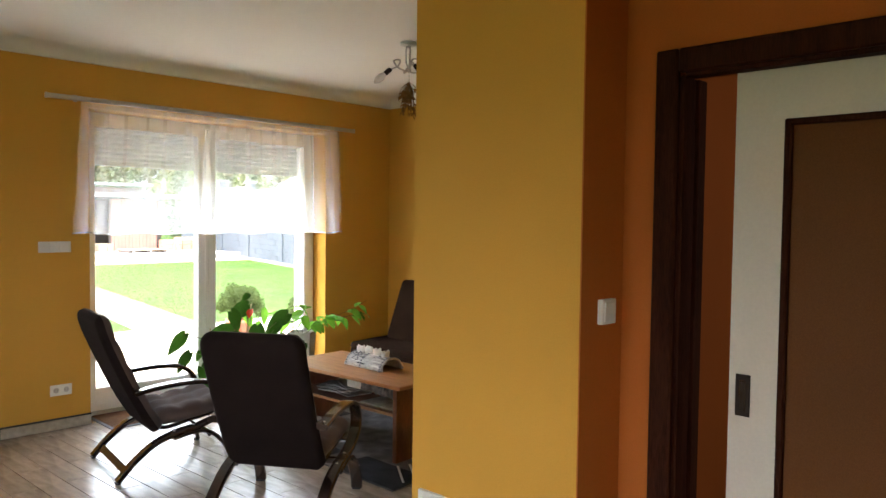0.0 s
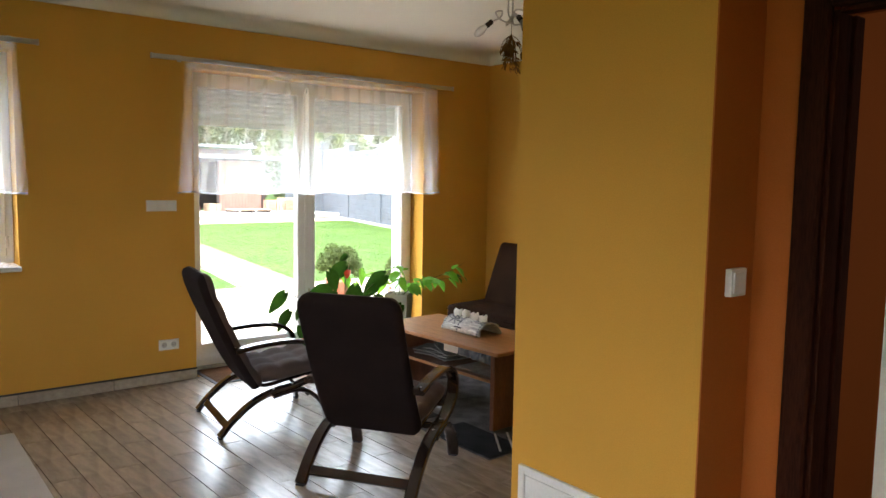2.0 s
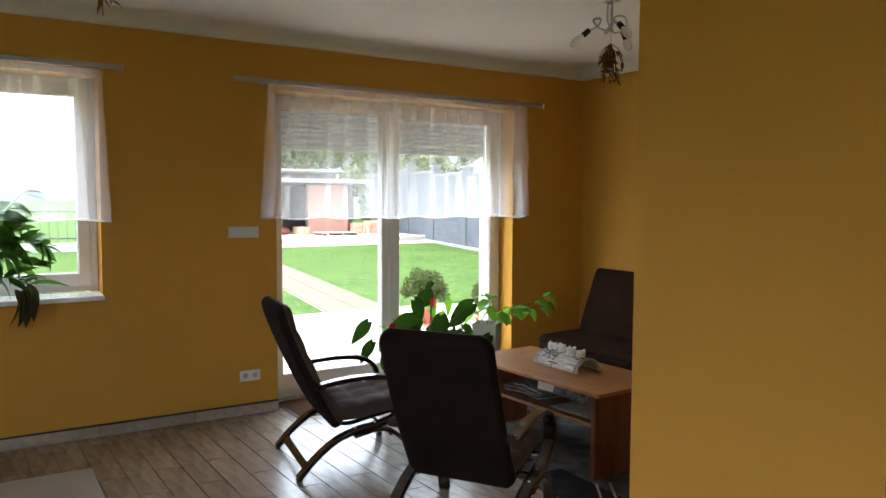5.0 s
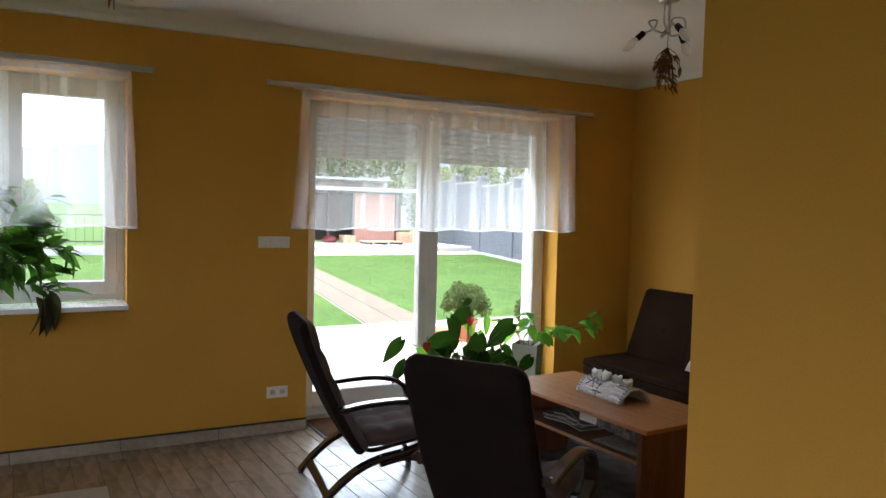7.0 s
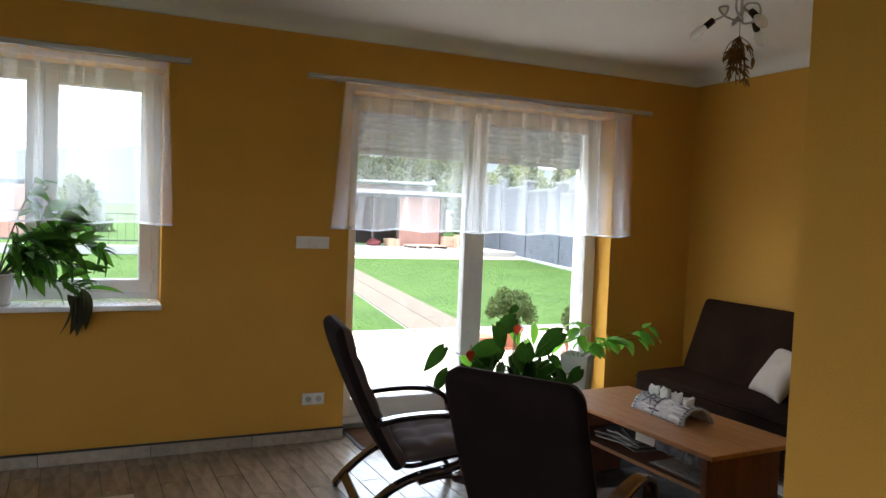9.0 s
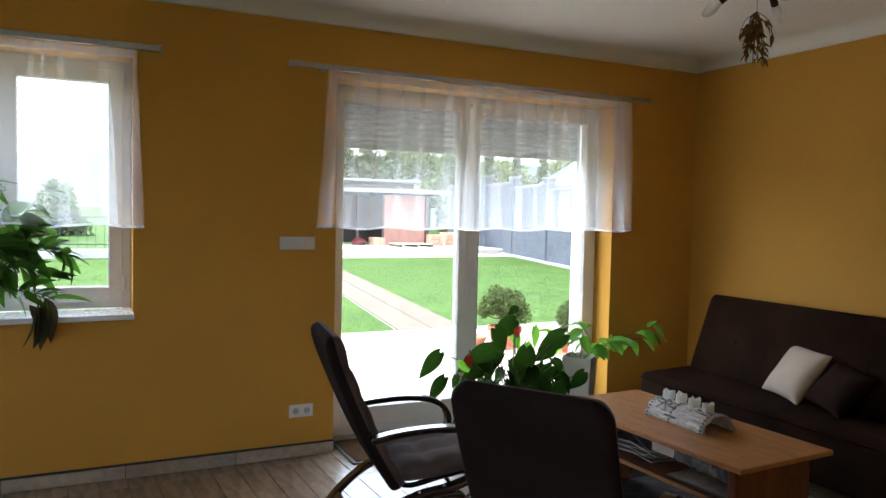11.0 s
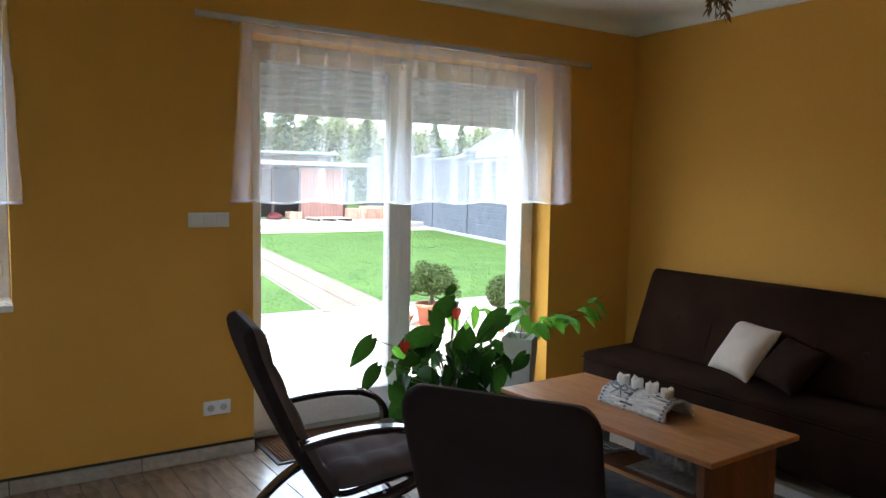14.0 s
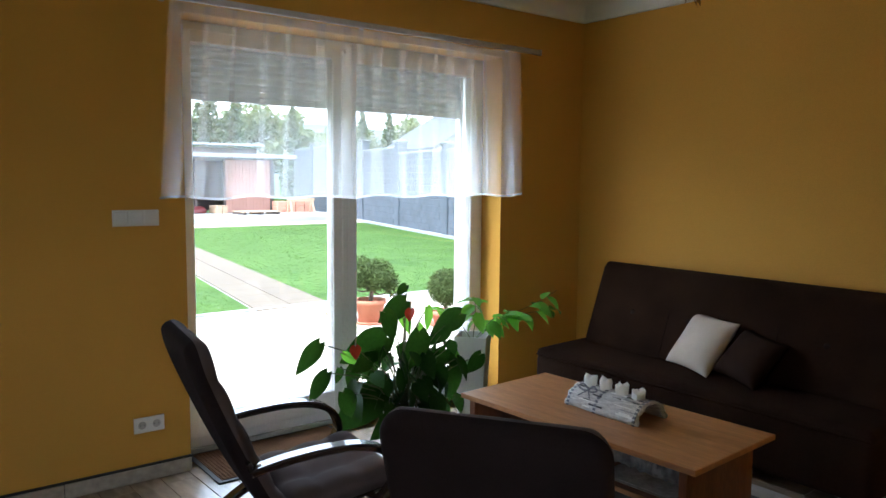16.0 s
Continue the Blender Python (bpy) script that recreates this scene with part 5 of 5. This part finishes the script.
def shed():
    t = thing("garden_shed", "low shed with salmon boards, dark open bay and pale sheet roof", "shed", (-25.6, 10.3, GZ))
    part("platform", boxed((1.6, 0.3, 0.11), (4.4, 7.2, 0.22), 0.03), KERB, t, "grey concrete platform")
    part("back_wall", boxed((-2.4, 0.3, 1.3), (0.1, 6.0, 2.2), 0.01), SHED_DARK, t)
    for y, w in ((-2.65, 0.1), (2.0, 0.1)):
        part("side_wall", boxed((-1.1, y, 1.3), (2.6, w, 2.2), 0.01), SHED_DARK, t)
    for k in range(13):
        part("board", boxed((0.2, 0.05 + k * 0.15, 1.3), (0.03, 0.145, 2.15), 0.004), SHED_WALL, t)
    for k in range(3):
        part("board", boxed((0.2, -2.6 + k * 0.15, 1.3), (0.03, 0.145, 2.15), 0.004), SHED_WALL, t)
    for y in (-2.2, -1.2, -0.05):
        part("post", boxed((0.18, y, 1.3), (0.1, 0.1, 2.15), 0.01), SHED_DARK, t)
    part("roof", boxed((-0.9, -0.2, 2.47), (3.6, 6.0, 0.07), 0.01, Matrix.Rotation(radians(-3), 4, "Y")), SHEET_ROOF, t, "pale sheet roof")
    part("fascia", boxed((0.92, -0.2, 2.52), (0.05, 6.0, 0.14), 0.01), SHEET_ROOF, t)
    part("upper_roof", boxed((-4.2, -0.5, 3.0), (3.2, 7.0, 0.08), 0.01, Matrix.Rotation(radians(-4), 4, "Y")), SHEET_ROOF, t, "pale roof of the rear lean-to")
    part("rear_wall", boxed((-3.1, -0.5, 2.7), (0.1, 6.6, 0.55), 0.01), SHED_DARK, t)
    return t


shed()
tarp = thing("tarpaulin", "red tarpaulin heaped in the open shed", "tarpaulin", (-25.4, 9.15, GZ + 0.22))
bm = bmesh.new()
bmesh.ops.create_icosphere(bm, subdivisions=4, radius=0.3)
for q in bm.verts:
    q.co *= 1 + 0.3 * noise.noise(q.co * 3)
    q.co.z = max(-0.12, q.co.z * 0.6) + 0.12
part("sheet", bm, RED_CLOTH, tarp)
crate = thing("timber_stack", "low stack of raw timber in the shed bay", "timber stack", (-25.1, 9.75, GZ + 0.22))
for k in range(8):
    part("plank", boxed((0, (k % 2) * 0.22, 0.04 + (k // 2) * 0.08), (0.9, 0.2, 0.075), 0.006), PLANK, crate)
pallet = thing("pallet", "flat wooden pallet on the platform", "pallet", (-23.8, 10.9, GZ + 0.22))
for k in range(6):
    part("deck_board", boxed((-0.5 + k * 0.2, 0, 0.115), (0.14, 1.6, 0.025), 0.004), PLANK, pallet)
for y in (-0.7, 0, 0.7):
    part("bearer", boxed((0, y, 0.05), (1.1, 0.12, 0.1), 0.004), SHED_DARK, pallet)
pile = thing("clay_pipe_stack", "stack of salmon clay blocks beside the shed", "brick stack", (-24.9, 13.15, GZ))
for i in range(4):
    for j in range(3):
        part("clay_block", boxed((0.0, -0.75 + i * 0.42, 0.16 + j * 0.21), (0.5, 0.4, 0.2), 0.01), CLAY_BLOCK, pile)
trestle = thing("sawhorse", "raw timber sawhorse on the yard", "sawhorse", (-23.6, 12.75, GZ))
part("beam", boxed((0, 0, 0.78), (0.09, 1.2, 0.09), 0.006), PLANK, trestle)
for y in (-0.5, 0.5):
    for s in (-1, 1):
        part("leg", boxed((s * 0.16, y, 0.385), (0.06, 0.06, 0.83), 0.005, Matrix.Rotation(radians(-s * 22), 4, "Y")), PLANK, trestle)


# shrubs in pots on the terrace
def potted_shrub(at, r, kind_, seed, label, pot_h=0.27, g=0.87):
    t = thing("potted_shrub", label, "potted shrub", at)
    part("pot", lathe([(0.14 * g, 0), (0.15 * g, 0.01), (0.19 * g, pot_h - 0.05), (0.21 * g, pot_h - 0.05), (0.215 * g, pot_h), (0.19 * g, pot_h), (0.18 * g, pot_h - 0.04), (0, pot_h - 0.05)], 28), TERRACOTTA, t, "terracotta pot", True)
    part("saucer", lathe([(0.16, -0.0), (0.19, 0.004), (0.195, 0.03), (0.185, 0.03), (0.15, 0.012)], 24), TERRACOTTA, t, "", True)
    rng = np.random.default_rng(seed)
    if kind_ == "cloud":
        part("trunk", tube([(0, 0, pot_h - 0.06), (0.02, 0.01, pot_h + 0.1), (-0.01, 0.02, pot_h + 0.25)], 0.028, 8, taper=0.018), TRUNK, t)
        centres = []
        for k in range(17):
            rr, aa = 0.27 * math.sqrt((k + 0.5) / 17), k * 2.4
            centres.append((rr * math.cos(aa), rr * math.sin(aa), pot_h + 0.40 - 0.22 * (rr / 0.27) ** 2 + 0.05 * math.sin(k * 5), 0.085 + 0.02 * (k % 3)))
            if k % 2:
                centres.append((rr * math.cos(aa) * 0.9, rr * math.sin(aa) * 0.9, pot_h + 0.20, 0.09))
        limbs = bmesh.new()
        for c in centres[::2]:
            tube([(0, 0.01, pot_h + 0.1), (c[0] * 0.5, c[1] * 0.5, c[2] - 0.08), c[:3]], 0.011, 5, limbs, 3, 0.005)
        part("limbs", limbs, TRUNK, t)
        clump_cloud("crown", centres, 9000, 0.017, SHRUB, t, rng)
    else:
        part("trunk", tube([(0, 0, pot_h - 0.06), (0, 0, pot_h + 0.1)], 0.02, 8), TRUNK, t)
        clump_cloud("crown", [(0, 0, pot_h + 0.05 + r, r), (0, 0, pot_h + 0.05 + r, r * 0.85), (0.02, 0, pot_h + 0.05 + r, r * 0.7)], 9000, 0.016, SHRUB, t, rng)


potted_shrub((-3.27, 3.2, GZ + 0.036), 0.3, "cloud", 1, "cloud-pruned evergreen shrub in a terracotta pot")
potted_shrub((-2.65, 3.82, GZ + 0.036), 0.21, "ball", 2, "round clipped evergreen in a terracotta pot", 0.17)
bowl = thing("flower_bowl", "low terracotta bowl on the terrace", "plant pot", (-3.5, 2.93, GZ + 0.036))
part("bowl", lathe([(0.1, 0), (0.16, 0.1), (0.165, 0.12), (0.15, 0.12), (0.13, 0.09), (0, 0.085)], 24), TERRACOTTA, bowl, "", True)
scraper = thing("boot_scraper", "small grey metal boot scraper on the terrace", "boot scraper", (-3.7, 1.43, GZ + 0.036))
part("plate", boxed((0, 0, 0.012), (0.2, 0.42, 0.024), 0.006), STEEL, scraper)


# trees, fence and houses beyond the garden
def conifer(at, h, r, seed, slim=1.0):
    t = thing("conifer", "tall conifer behind the garden, paled by haze in its colour", "tree", at, 0, "trees beyond the garden")
    rng = np.random.default_rng(seed)
    part("trunk", tube([(0, 0, -0.1), (0.02, 0, h * 0.5), (0, 0.02, h * 0.95)], h * 0.022, 8, taper=0.02), TRUNK, t)
    centres = []
    for k in range(30):
        f = k / 29
        rr = r * (1 - f) ** 0.8 * (0.75 + 0.4 * rng.random())
        for j in range(3):
            a = rng.random() * 6.28
            centres.append((rr * 0.6 * math.cos(a), rr * 0.6 * math.sin(a), h * (0.06 + 0.9 * f), 0.12 + rr * 0.5))
    clump_cloud("crown", centres, 3200, 0.22, CONIFER, t, rng)


def broad_tree(at, h, r, seed):
    t = thing("tree", "spring-green broadleaf tree behind the garden, paled for haze", "tree", at, 0, "trees beyond the garden")
    rng = np.random.default_rng(seed)
    part("trunk", tube([(0, 0, -0.1), (0.1, 0, h * 0.3), (0, 0.1, h * 0.6)], h * 0.03, 8, taper=0.05), TRUNK, t)
    limbs, centres = bmesh.new(), []
    for k in range(11):
        a, f = k * 2.4, 0.45 + 0.5 * rng.random()
        c = (r * 0.75 * math.cos(a) * rng.random() ** 0.5, r * 0.75 * math.sin(a) * rng.random() ** 0.5, h * f)
        tube([(0, 0, h * 0.3), (c[0] * 0.5, c[1] * 0.5, h * (0.3 + f) / 2), c], h * 0.011, 5, limbs, 3, 0.02)
        centres.append((*c, r * (0.3 + 0.25 * rng.random())))
    part("limbs", limbs, TRUNK, t)
    clump_cloud("crown", centres, 3200, 0.24, BROADLEAF, t, rng)


tr = random.Random(9)
for k, (y, h, r) in enumerate(((15.4, 8.5, 1.5), (17.0, 9.0, 1.6), (18.6, 8.4, 1.3), (24.3, 7.4, 0.9), (26.0, 8.0, 1.0), (29.5, 7.0, 1.0), (33.0, 7.6, 1.1), (38.5, 7.5, 1.2))):
    conifer((-44 - tr.uniform(0, 4), y, GZ), h, r, k)
for k in range(12):
    broad_tree((-52 - tr.uniform(0, 9), 12 + k * 3.4 + tr.uniform(-1, 1), GZ), tr.uniform(5.5, 7.5), tr.uniform(2.0, 3.0), 40 + k)
for k in range(3):
    broad_tree((-84 - tr.uniform(0, 20), -26 + k * 11.0, GZ), tr.uniform(3.0, 4.2), tr.uniform(2.0, 3.0), 70 + k)
conifer((-40, -2.6, GZ), 2.4, 1.4, 91)


def far_house(label, at, rz, w, d, h, roof_h, wall_m, roof_m):
    t = thing("house", label, "house", at, rz, "houses beyond the garden")
    part("wall", boxed((0, 0, h / 2), (d, w, h), 0.02), wall_m, t)
    bm = bmesh.new()
    o = 0.4
    pts = [(-d / 2 - o, h - 0.15), (0, h + roof_h), (d / 2 + o, h - 0.15)]
    rows = [[bm.verts.new((p, s, z)) for p, z in pts] + [bm.verts.new((p, s, z - 0.18)) for p, z in pts[::-1]] for s in (-w / 2 - o, w / 2 + o)]
    for k in range(6):
        bm.faces.new((rows[0][k], rows[0][(k + 1) % 6], rows[1][(k + 1) % 6], rows[1][k]))
    for r in rows:
        bm.faces.new(r)
    part("roof", bm, roof_m, t)
    for s in (-1, 1):
        for y in (-w * 0.28, w * 0.28):
            win = part("window", boxed((s * d / 2, y, h * 0.55), (0.08, 1.2, 1.2), 0.02), PVC, t)
            part("pane", boxed((s * (d / 2 + 0.035), y, h * 0.55), (0.03, 1.04, 1.04)), FENCE_METAL, win)
    part("chimney", boxed((0.6, w * 0.2, h + roof_h), (0.5, 0.5, 1.2), 0.02), CLAY_BLOCK, t)


far_house("house with a dark tiled gable roof behind the garden wall", (-29, 25.5, GZ), 76, 7.5, 6, 3.4, 2.0, RENDER_WHITE, ROOF_DARK)
far_house("brown house with a low roof beyond the fence", (-34, -8.6, GZ), 0, 7.5, 6, 2.6, 1.2, SHED_WALL, ROOF_DARK)


def garden_fence():
    t = thing("garden_fence", "dark metal bar fence on a pale low wall", "fence", (-21, -4.4, GZ))
    part("plinth", boxed((0, 0, 0.15), (0.25, 21, 0.3), 0.02), KERB, t)
    bar = boxed((0, 0, 0.85), (0.014, 0.014, 1.1))
    first = part("bar", bar, FENCE_METAL, t)
    first.location.y = -10.4
    for k in range(1, 84):
        place("bar", first.data, t, pose(0, -10.4 + k * 0.25, 0))
    for z in (0.45, 1.3):
        part("rail", boxed((0, 0, z), (0.04, 21, 0.04)), FENCE_METAL, t)


garden_fence()
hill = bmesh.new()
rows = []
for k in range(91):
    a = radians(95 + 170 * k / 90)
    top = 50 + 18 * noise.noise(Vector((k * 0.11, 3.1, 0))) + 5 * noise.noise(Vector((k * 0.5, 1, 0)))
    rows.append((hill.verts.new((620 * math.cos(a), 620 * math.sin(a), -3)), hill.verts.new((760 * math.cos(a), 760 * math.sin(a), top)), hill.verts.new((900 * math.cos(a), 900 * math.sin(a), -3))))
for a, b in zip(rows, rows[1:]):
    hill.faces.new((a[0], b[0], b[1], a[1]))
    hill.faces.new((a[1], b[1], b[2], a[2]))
structure("backdrop", hill, HILL, "wooded hills on the horizon with haze in their colour", "hills", smooth=True)

# ---- floor tiles ----
TW, TL = 0.1515, 0.71
tile_meshes = {}
verts, faces = [], []
y_first = -0.41 - TW * 40
k0 = math.ceil((Y0 - y_first) / TW)
pivot = Matrix.Translation((1.9, -0.6, 0)) @ Matrix.Rotation(radians(2.0), 4, "Z") @ Matrix.Translation((-1.9, 0.6, 0))
for r in range(k0 - 1, int((3.12 - y_first) / TW)):
    ya = y_first + r * TW
    x = 0.485 + (1 - r % 2) * 0.355 - 2 * TL
    while x < X1:
        a, b = max(x, -0.14), min(x + TL, X1)
        x += TL
        if b - a < 0.05:
            continue
        if a > 3.95 and ya > 0.1 and a < 4.4:
            continue
        L = round(b - a - 0.004, 3)
        cx, cy = (a + b) / 2, ya + TW / 2
        if L not in tile_meshes:
            bm = boxed((0, 0, -0.004), (L, TW - 0.004, 0.008), 0.0012)
            me = bpy.data.meshes.new("floor_tile")
            bm.to_mesh(me)
            bm.free()
            me.materials.append(TILE)
            tile_meshes[L] = me
        me = tile_meshes[L]
        if cx < 3.9 and -2.3 < cy:
            place("floor_tile", me, floor, pivot @ pose(cx, cy, 0))
        else:
            o = len(verts)
            verts += [tuple(pivot @ Vector((q.co.x + cx, q.co.y + cy, q.co.z))) for q in me.vertices]
            faces += [tuple(i + o for i in f.vertices) for f in me.polygons]
tagged(raw_mesh("more_floor_tiles", verts, faces, TILE, floor), kind="stuff")
